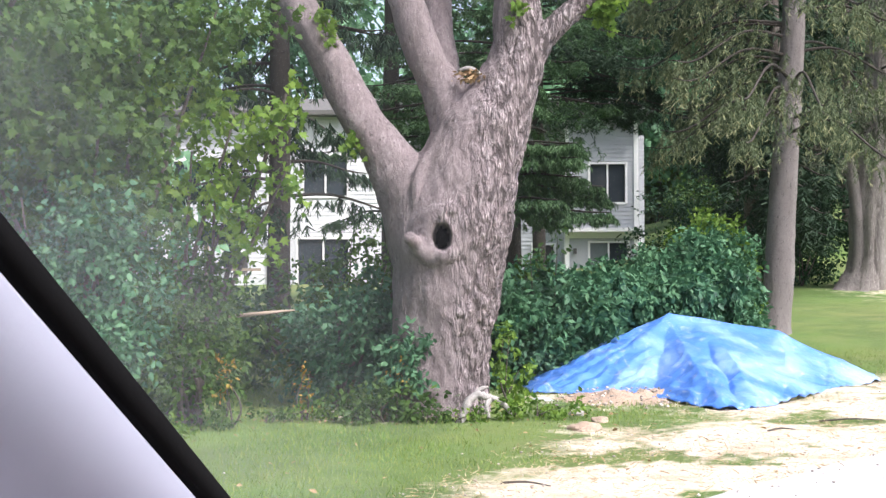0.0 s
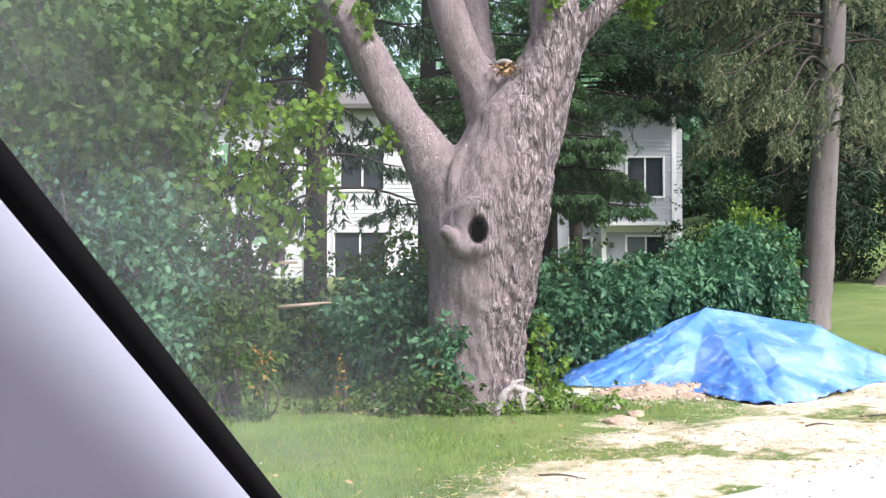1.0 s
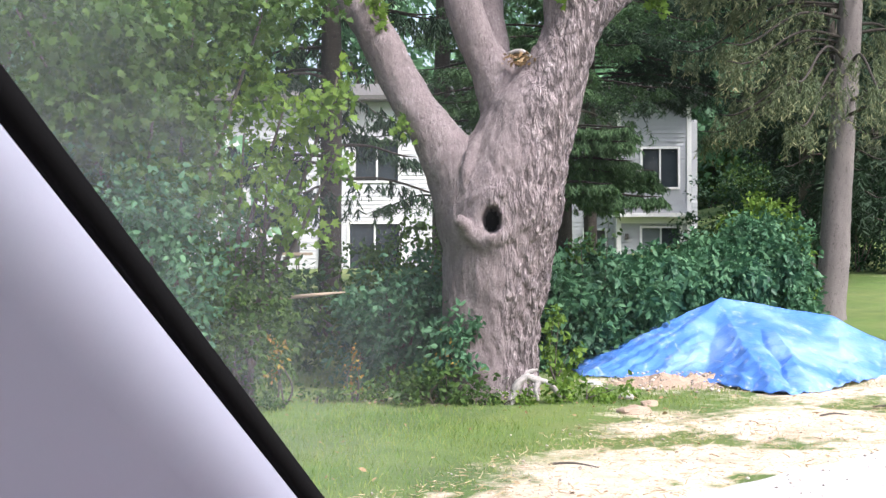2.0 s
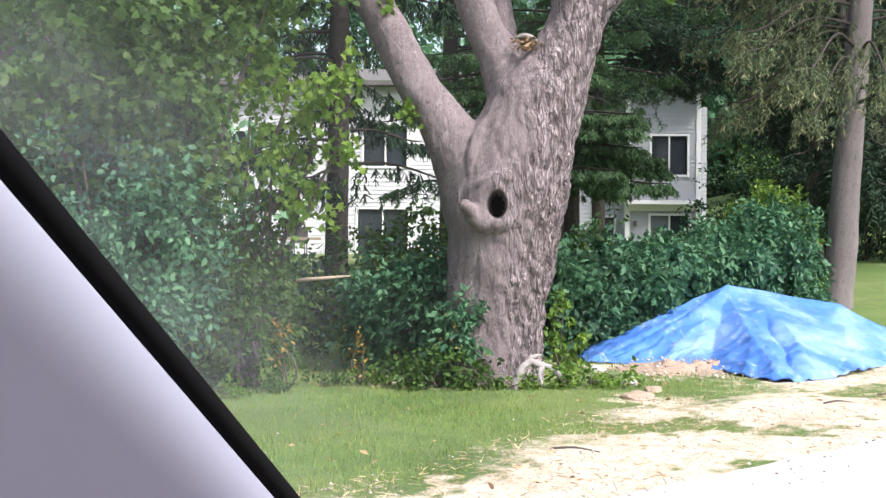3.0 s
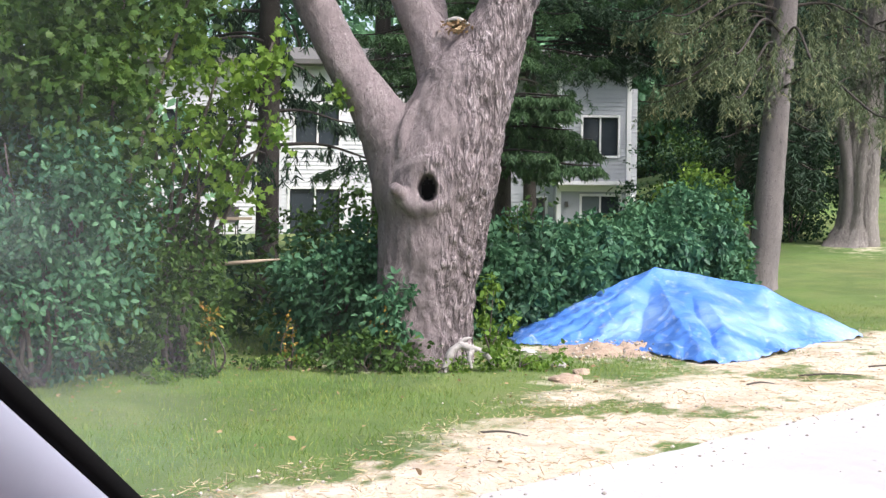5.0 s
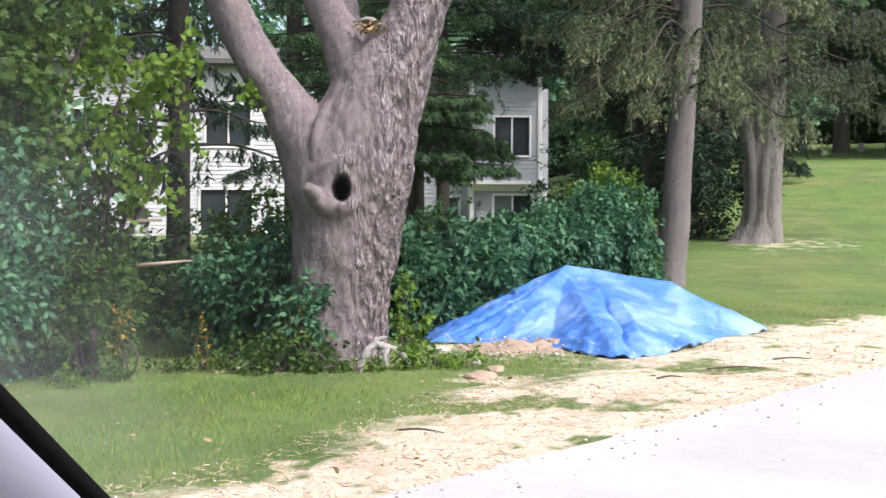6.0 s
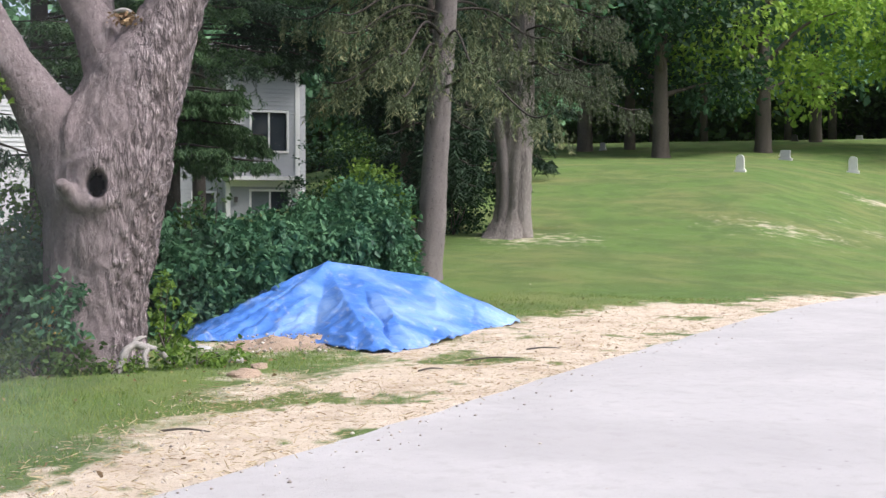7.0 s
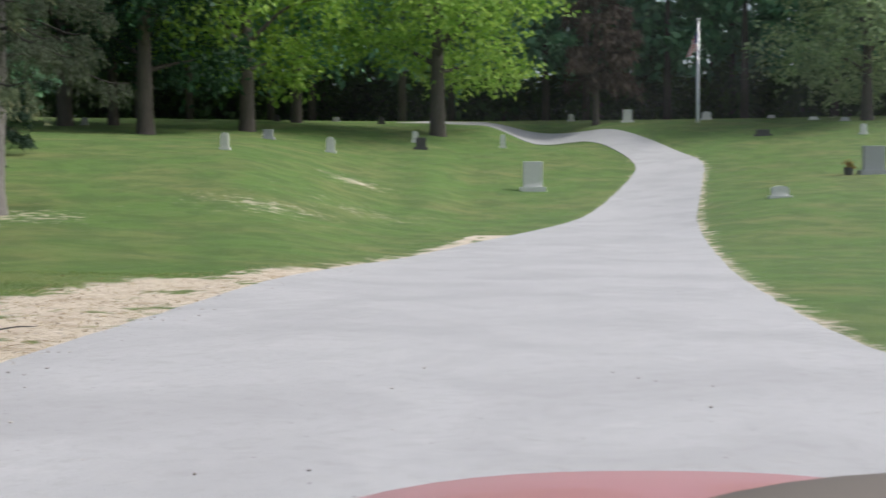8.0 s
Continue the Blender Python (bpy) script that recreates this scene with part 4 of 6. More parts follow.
# ---- conifers ----
def conifer(name, label, x, y, trunk, limbs, reach, mat, bark, seed, hang=0.45, needle=0.16, per=9, z_low=2.6, z_top=9.0, droop=0.35, bias=None, step=0.12, ribs=0.03, flare=0.45, tips=None):
    """Trunk rows are x, y, z, radius from the foot; limbs droop outwards and carry hanging twigs of needles."""
    z0 = zat(x, y)
    t = thing(name, x, y, z0, label, "tree")
    rng = np.random.default_rng(seed)
    path = spline(trunk, 8)
    v, f = tube(path, 26)
    rib = rng.normal(size=26) * ribs
    v = [Vector((path[i // 26][0], path[i // 26][1], p.z)) + (p - Vector((path[i // 26][0], path[i // 26][1], p.z))) * (1 + rib[i % 26] + rng.normal() * 0.02) for i, p in enumerate(v)]
    child("trunk", mesh_of("trunk", v, f, bark, True), t)
    pieces, pos, axis, size = [], [], [], []
    for k in range(limbs):
        h = z_low + (z_top - z_low) * (k + rng.random()) / limbs
        cx, cy = np.interp(h, path[:, 2], path[:, 0]), np.interp(h, path[:, 2], path[:, 1])
        a = rng.uniform(0, 2 * math.pi) if k >= 2 * limbs // 3 or bias is None else radians(rng.choice(bias) + rng.normal() * 25)
        L = reach * (1 - 0.55 * (h - z_low) / (z_top - z_low + 3)) * rng.uniform(0.6, 1.1)
        c, s = math.cos(a), math.sin(a)
        rows = [(cx, cy, h, 0.032), (cx + c * L * 0.4, cy + s * L * 0.4, h + 0.02 * L, 0.022), (cx + c * L * 0.8, cy + s * L * 0.8, h - droop * L * 0.35, 0.016), (cx + c * L, cy + s * L, h - droop * L * 0.35 - 0.02, 0.006)]
        limb = spline(rows, 6)
        pieces.append(tube(limb, 5))
        m = int(L / step)
        u = rng.uniform(0.15, 1.0, m)
        q = np.stack([np.interp(u, np.linspace(0, 1, len(limb)), limb[:, i]) for i in range(3)], 1)
        # side sprays, then twigs hanging from them
        side = np.array([-s, c, 0.0])
        w = rng.normal(size=m) * 0.25 * L * (1.1 - u)
        q = q + side * w[:, None] - np.array([0, 0, 1.0]) * (np.abs(w) * 0.25)[:, None]
        ln = hang * rng.uniform(0.4, 1.2, m)
        for j in range(m):
            kk = np.sort(rng.random(per))
            p = q[j] + np.outer(kk, (rng.normal() * 0.07 + c * 0.06, rng.normal() * 0.07 + s * 0.06, -ln[j]))
            pos.append(p)
            axis.append(np.stack([rng.normal(size=per) * flare + c * 0.1, rng.normal(size=per) * flare + s * 0.1, -0.75 + flare * 0.4 - rng.random(per) * 0.4], 1))
            size.append(needle * rng.uniform(0.6, 1.3, per))
    v, f = join(pieces)
    child("limbs", mesh_of("limbs", v, f, M_TWIG, True), t)
    pos, axis, size = np.vstack(pos), np.vstack(axis), np.concatenate(size)
    young = np.zeros(len(pos), bool)
    if tips:     # paler new growth at the hanging ends
        young = np.tile(np.arange(per) >= per - 3, len(pos) // per)
        scatter("young_tips", pos[young], axis[young], size[young] * 1.1, "needle", tips, t, rng, "paler young needle tips")
    scatter("needles", pos[~young], axis[~young], size[~young], "needle", mat, t, rng)
    return t


def build_conifers():
    conifer("spruce_tree", "tall spruce with drooping grey-green sprays and a bare lower trunk", 5.35, 18.5, [(-0.02, 0, -0.2, 0.28), (-0.01, 0, 0.15, 0.24), (0.06, 0, 0.9, 0.228), (0.12, 0, 2.0, 0.21), (0.205, 0, 3.1, 0.195), (0.285, 0, 4.2, 0.185), (0.4, 0, 6.5, 0.15), (0.45, 0, 9, 0.1), (0.45, 0, 12.5, 0.03)], 66, 3.1, M_NEEDLE, M_SPRUCE, 80, 0.42, 0.085, 30, 3.2, 10.5, droop=0.6, flare=0.55, bias=(180, 190, 170, 185, 205, 235, 300, 150, 0, 330, 265), step=0.05, tips=M_NEEDLE_TIP)
    t = conifer("old_spruce_tree", "old spruce with a thick split grey trunk under grey-green sprays", 9.9, 26.4, [(-0.34, 0, -0.3, 0.72), (-0.26, 0, 0.05, 0.54), (-0.17, 0, 0.4, 0.45), (-0.12, 0, 1.0, 0.41), (-0.12, 0, 1.7, 0.41), (-0.02, 0, 2.3, 0.38), (0.1, 0, 4, 0.3), (0.2, 0, 8, 0.2), (0.2, 0, 13, 0.05)], 66, 3.4, M_NEEDLE_BLUE, M_OLD, 84, 0.5, 0.10, 28, 3.3, 11.5, ribs=0.1, flare=0.55, bias=(180, 220, 260, 300, 340, 0, 30, 270), step=0.055, tips=M_NEEDLE)
    v, f = tube(spline([(-0.62, -0.1, -0.2, 0.2), (-0.42, -0.16, 0.4, 0.16), (-0.36, -0.18, 1.2, 0.15), (-0.40, -0.14, 2.0, 0.15), (-0.54, -0.05, 3.0, 0.13)], 6), 12, 0.08, 3)
    child("split_stem", mesh_of("split_stem", v, f, M_SPRUCE, True), t, "dark split stem")
    v, f = tube(spline([(0.16, -0.16, -0.2, 0.26), (0.06, -0.2, 0.5, 0.24), (0.1, -0.2, 1.3, 0.22), (0.12, -0.2, 1.95, 0.2), (0.1, -0.18, 2.25, 0.1)], 6), 12, 0.1, 5)
    child("broken_stem", mesh_of("broken_stem", v, f, M_OLD, True), t, "pale broken-off stem")
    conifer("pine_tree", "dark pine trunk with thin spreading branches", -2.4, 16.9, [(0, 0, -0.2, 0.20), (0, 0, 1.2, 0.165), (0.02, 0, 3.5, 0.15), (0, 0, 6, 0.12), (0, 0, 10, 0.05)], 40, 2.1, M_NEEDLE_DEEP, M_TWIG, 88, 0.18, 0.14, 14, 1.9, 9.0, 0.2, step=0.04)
    conifer("pine_tree", "soft white pine with feathery green sprays behind the big maple", 1.3, 21.0, [(0, 0, -0.2, 0.16), (0, 0, 2, 0.14), (0, 0, 6, 0.1), (0, 0, 10, 0.04)], 56, 2.9, M_NEEDLE_PINE, M_TWIG, 90, 0.18, 0.11, 20, 3.6, 9.0, 0.15, step=0.032, flare=0.8)
    conifer("pine_tree", "young white pine with long soft level boughs", 1.0, 19.6, [(0, 0, -0.2, 0.1), (0, 0, 2, 0.08), (0, 0, 4.6, 0.02)], 20, 1.9, M_NEEDLE_PINE, M_TWIG, 190, 0.14, 0.10, 24, 2.0, 3.4, 0.08, bias=(0, 340, 20, 350, 10), step=0.02)
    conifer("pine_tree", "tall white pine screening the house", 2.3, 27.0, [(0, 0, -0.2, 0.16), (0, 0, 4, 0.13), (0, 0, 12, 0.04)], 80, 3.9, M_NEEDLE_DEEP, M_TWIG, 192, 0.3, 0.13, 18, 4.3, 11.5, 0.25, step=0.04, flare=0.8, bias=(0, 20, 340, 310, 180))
    conifer("pine_tree", "tall white pine with feathery sprays", -1.0, 23.0, [(0, 0, -0.2, 0.22), (0, 0, 3, 0.19), (0, 0, 7, 0.12), (0, 0, 12, 0.04)], 64, 2.2, M_NEEDLE_PINE, M_TWIG, 92, 0.2, 0.14, 16, 1.9, 11.0, 0.2, step=0.04, flare=0.8, bias=(0, 340, 20, 10, 190))
    # second fir is made taller, unseen above, to shade the house front
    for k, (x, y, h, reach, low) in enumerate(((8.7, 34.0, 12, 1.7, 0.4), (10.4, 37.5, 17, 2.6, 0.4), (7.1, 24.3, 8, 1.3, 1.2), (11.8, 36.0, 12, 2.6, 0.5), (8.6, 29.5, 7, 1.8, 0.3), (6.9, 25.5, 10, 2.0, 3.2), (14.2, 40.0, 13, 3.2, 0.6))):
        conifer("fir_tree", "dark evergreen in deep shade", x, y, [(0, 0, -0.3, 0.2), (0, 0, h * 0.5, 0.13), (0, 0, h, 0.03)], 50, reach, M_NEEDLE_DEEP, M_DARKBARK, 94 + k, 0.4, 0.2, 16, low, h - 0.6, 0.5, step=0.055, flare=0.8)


# ---- broadleaf trees on the hill and round the house ----
def broadleaf(name, label, x, y, height, radius, clear, seed, mat, leaf=0.42, density=3.2, trunk_r=0.35, lean=0.0, bark=None, shape="diamond", blobs=9, per=16):
    z0 = zat(x, y)
    t = thing(name, x, y, z0, label, "tree")
    rng = np.random.default_rng(seed)
    v, f = tube(spline([(0, 0, -0.3, trunk_r * 1.35), (0, 0, 0.4, trunk_r * 1.05), (lean * 0.5, 0, clear, trunk_r * 0.85), (lean, 0, height * 0.75, trunk_r * 0.3)], 6), 12, 0.05, seed)
    child("trunk", mesh_of("trunk", v, f, bark or M_DARKBARK, True), t)
    body, pieces = [], []
    for k in range(blobs):
        a = 2 * math.pi * k / blobs * 2.4 + rng.random()
        lift = clear + (height - clear) * (k + 0.7) / blobs
        spread = radius * math.sin(math.pi * (0.22 + 0.72 * (k + 0.5) / blobs)) * rng.uniform(0.45, 0.7)
        bx, by = lean + math.cos(a) * spread, math.sin(a) * spread
        body.append((bx, by, lift, radius * rng.uniform(0.45, 0.62), radius * rng.uniform(0.45, 0.62), (height - clear) / blobs * rng.uniform(1.1, 1.7)))
        pieces.append(tube(spline([(lean * 0.5, 0, clear * 0.9 + (lift - clear) * 0.4, trunk_r * 0.35), (bx * 0.5, by * 0.5, lift * 0.9, trunk_r * 0.22), (bx, by, lift, 0.03)], 4), 6))
    v, f = join(pieces)
    child("limbs", mesh_of("limbs", v, f, bark or M_DARKBARK, True), t)
    leafy("crown", body, density, per, leaf * 2.2, leaf, shape, mat, t, seed + 1, 0.35)
    return t


def build_hill_trees():
    rows = [
        ("shade_tree", "tall shade tree with dark crown at the hill's edge", 25.75, 57.9, 15, 5.2, 3.8, M_LEAF_MID, 0.42), ("shade_tree", "slim dark tree among the hill's trees", 28.6, 58.2, 14, 4.4, 4.2, M_LEAF_MID, 0.3),
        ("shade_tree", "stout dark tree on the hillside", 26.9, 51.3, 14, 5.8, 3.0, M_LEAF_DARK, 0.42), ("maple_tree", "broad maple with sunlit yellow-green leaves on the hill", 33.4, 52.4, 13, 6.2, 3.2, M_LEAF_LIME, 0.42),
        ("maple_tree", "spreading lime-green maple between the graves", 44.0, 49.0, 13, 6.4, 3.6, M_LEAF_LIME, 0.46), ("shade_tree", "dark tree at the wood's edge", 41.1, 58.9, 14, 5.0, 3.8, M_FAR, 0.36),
        ("shade_tree", "tree at the end of the graveyard, leaves paled with painted glare", 66.0, 34.5, 14, 6.6, 2.2, M_LEAF_PALE, 0.36), ("shade_tree", "tall dark tree behind the hedge", 17.0, 47.0, 14, 5.0, 2.5, M_FAR, 0.4),
    ]
    for k, (name, label, x, y, h, r, clear, mat, tr) in enumerate(rows):
        broadleaf(name, label, x, y, h, r, clear, 120 + 3 * k, mat, 0.38, 3.6, tr, 0.0, M_DARKBARK)
    broadleaf("shade_tree", "tall tree with pale green leaves above the thicket", -5.5, 14.5, 10, 3.0, 3.6, 160, M_LEAF_MID, 0.16, 12, 0.2, 0, M_DARKBARK, "oval")
    broadleaf("shade_tree", "leafy tree behind the thicket", -8.5, 19.0, 11, 3.6, 2.4, 164, M_LEAF_MID, 0.2, 9, 0.22, 0, M_DARKBARK, "oval")
    for k, (x, y) in enumerate(((-12, 30), (-17, 42), (-6, 60), (4, 62), (14, 60), (-16, 60), (20, 66), (-22, 30))):
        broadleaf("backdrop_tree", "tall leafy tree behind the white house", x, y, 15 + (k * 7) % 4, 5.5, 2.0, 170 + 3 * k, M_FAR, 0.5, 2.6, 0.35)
    # dead brown conifer by the flagpole
    conifer("dead_spruce_tree", "dead brown spruce with bare twigs", 58.1, 49.2, [(0, 0, -0.3, 0.24), (0, 0, 3, 0.2), (0, 0, 12, 0.05)], 50, 3.2, M_DEAD, M_DARKBARK, 200, 0.8, 0.6, 7, 2.8, 11.5, 0.1, step=0.12)


def build_woods():
    """The far wood that closes the graveyard: many trunks and crowns in one."""
    t = thing("far_wood", 60.0, 60.0, 0.0, "dense dark mixed wood closing off the graveyard", "wood")
    t["kind"] = "stuff"
    rng = np.random.default_rng(210)
    trunks, high, low = [], [], []
    for row, dist in enumerate((84, 90, 97, 105)):
        for az in np.arange(6 - row, 84, 3.4):
            a = radians(az + rng.uniform(-1.2, 1.2))
            d = dist + rng.uniform(-2, 2)
            x, y = d * math.sin(a), d * math.cos(a)
            g = zat(x, y)
            h = rng.uniform(15, 20)
            trunks.append(tube([(x - 60, y - 60, g - 0.4, 0.32), (x - 60, y - 60, g + h * 0.7, 0.12)], 7))
            for k in range(5):
                high.append((x - 60 + rng.normal() * 1.6, y - 60 + rng.normal() * 1.6, g + 4.2 + (h - 4) * (k + 0.5) / 5, rng.uniform(2.0, 3.2), rng.uniform(2.0, 3.0), rng.uniform(1.6, 2.4)))
            if row >= 1:
                low.append((x - 60, y - 60, g + 1.6, 3.4, 2.0, 2.8))
    v, f = join(trunks)
    child("trunks", mesh_of("trunks", v, f, M_DARKBARK, True), t)
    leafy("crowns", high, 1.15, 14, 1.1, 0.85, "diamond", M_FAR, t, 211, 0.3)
    leafy("understorey", low, 3.0, 16, 1.0, 0.8, "diamond", M_LEAF_MID, t, 212, 0.2)


# ---- the tarpaulin heap ----
FOLDS = (   # from, to, height, width in the heap's own plan
    (-0.25, -0.1, -0.36, -2.8, 0.06, 0.11), (-0.38, -0.3, -0.80, -1.75, -0.06, 0.10), (0.0, -0.8, -0.14, -2.6, -0.075, 0.055),
    (0.14, -0.9, 0.04, -2.4, 0.045, 0.06), (-0.5, -0.1, -1.7, -1.05, -0.04, 0.05), (-0.55, 0.1, -1.85, -0.7, 0.04, 0.06),
    (-0.6, -0.5, -1.15, -1.3, 0.045, 0.05), (-0.9, -0.6, -1.55, -1.2, -0.04, 0.04), (1.1, 0.3, 0.58, -1.7, 0.035, 0.08),
    (1.1, 0.3, 2.0, -0.15, 0.035, 0.07), (0.9, -0.9, 0.4, -2.0, -0.03, 0.05), (-0.25, 0.1, 1.1, 0.35, 0.03, 0.06),
    (-0.5, -1.5, 0.3, -2.2, 0.03, 0.05), (1.5, 0.0, 1.2, -0.9, -0.03, 0.05))


def build_tarp():
    cx, cy = 2.85, 13.2
    t = thing("tarpaulin_heap", cx, cy, 0.0, "crumpled blue plastic tarpaulin spread over a heap of soil", "tarpaulin")
    out = np.array([(-1.95, -1.15), (-1.2, -1.35), (-0.75, -2.0), (-0.38, -2.92), (0.1, -2.6), (0.55, -1.95), (1.3, -0.95), (2.15, 0.0), (2.3, 0.9), (1.4, 1.9), (0.0, 2.2), (-1.3, 1.6), (-2.0, 0.3)])
    closed = np.vstack([out, out[:1]])
    loop = spline(closed, 22)[:-1]
    k = np.arange(len(loop)) / 22
    straight = np.stack([np.interp(k, np.arange(len(closed)), closed[:, i]) for i in (0, 1)], 1)
    loop = 0.35 * loop + 0.65 * straight
    n, rings = len(loop), 64
    verts = []
    for j in range(rings + 1):
        s = j / rings
        for i, (ex, ey) in enumerate(loop):
            # the ridge runs from the peak to a lower shoulder
            k = np.clip(0.5 + ex / 3.0, 0, 1)
            rx, ry = -0.25 + 1.35 * k, 0.1 + 0.25 * k
            rz = 0.76 - 0.23 * k
            x, y = rx + (ex - rx) * s, ry + (ey - ry) * s
            z = rz * (1 - s ** 1.06) * (1 - 0.06 * math.sin(math.pi * s)) + 0.012
            a = i / n * 2 * math.pi
            ca, sa = math.cos(a), math.sin(a)
            mid = math.sin(math.pi * min(1, s * 1.02))
            z += 0.028 * noise.noise(Vector((ca * 2.6, sa * 2.6, 1.5 + s * 0.4))) * mid
            for fx, fy, gx, gy, lift, wide in FOLDS:    # pulled folds: sharp ridges and furrows
                dx, dy = gx - fx, gy - fy
                span = math.hypot(dx, dy)
                u = ((x - fx) * dx + (y - fy) * dy) / span ** 2
                if -0.15 < u < 1.15:
                    off = ((x - fx) * dy - (y - fy) * dx) / span + 0.05 * noise.noise(Vector((u * 3, fx * 5, fy * 5)))
                    fade = min(1, max(0, (u + 0.15) / 0.3)) * min(1, max(0, (1.15 - u) / 0.3))
                    z += lift * fade * math.exp(-abs(off) / wide)
            crease = 1 - abs(noise.noise(Vector((x * 1.5 + y * 0.8, y * 1.3 - x * 0.4, 5.0)))) * 7
            z += 0.022 * max(0, crease) * (0.2 + s)
            left = min(1, max(0.25, 0.4 - x))       # the side in the wind is more crumpled
            wrinkle = 1 - abs(noise.noise(Vector((x * 3.4 - y * 1.1, y * 2.6 + x, 15.0)))) * 7
            z += 0.034 * max(0, wrinkle) * s * left
            z += 0.012 * noise.noise(Vector((x * 5, y * 5, 2.0))) * s + 0.03 * noise.noise(Vector((x * 9, y * 9, 2.0))) * s ** 4
            if s > 0.9:    # loose, crumpled hem
                z += (s - 0.9) * 0.2 * max(0, noise.noise(Vector((x * 3.3, y * 3.3, 8.0))) + 0.25)
            verts.append((x, y, max(z, 0.010)))
    faces = [(j * n + i, j * n + (i + 1) % n, (j + 1) * n + (i + 1) % n, (j + 1) * n + i) for j in range(rings) for i in range(n)]
    sheet = child("sheet", mesh_of("sheet", verts, faces, M_TARP, True), t)
    solid = sheet.modifiers.new("thickness", "SOLIDIFY")
    solid.thickness = 0.004
    # bank of sandy soil that shows under the front hem
    b = thing("soil_bank", 1.75, 11.35, 0.0, "bank of loose sandy soil under the tarpaulin's hem", "soil")
    verts, faces = [], []
    for j in range(25):
        for i in range(48):
            a, s = 2 * math.pi * i / 48, j / 24
            x, y = math.cos(a) * 0.85 * s, math.sin(a) * 0.5 * s
            z = 0.10 * (1 - s * s) + (0.09 * noise.noise(Vector((x * 4, y * 4, 2))) + 0.05 * noise.noise(Vector((x * 13, y * 13, 5)))) * (1 - s * s) - 0.02
            verts.append((x, y, z))
    faces = [(j * 48 + i, j * 48 + (i + 1) % 48, (j + 1) * 48 + (i + 1) % 48, (j + 1) * 48 + i) for j in range(24) for i in range(48)]
    child("soil", mesh_of("soil", verts, faces, M_SAND, True), b)


def rock(x, y, s, label, mat, seed, flat=0.6, name="rock"):
    bm = bmesh.new()
    bmesh.ops.create_icosphere(bm, subdivisions=3, radius=1)
    for v in bm.verts:
        k = 1 + 0.3 * noise.noise(v.co * 1.3 + Vector((seed, 0, 0))) + 0.1 * noise.noise(v.co * 4 + Vector((seed, 3, 0)))
        v.co = Vector((v.co.x * s * k, v.co.y * s * 0.8 * k, v.co.z * s * flat * k))
    me = bpy.data.meshes.new(name)
    bm.to_mesh(me)
    bm.free()
    me.materials.append(mat)
    ob = new(name, me)
    ob.matrix_basis = pose(x, y, zat(x, y) + s * flat * 0.35, 0, 0, seed * 40)
    return tagged(ob, label, "rock")


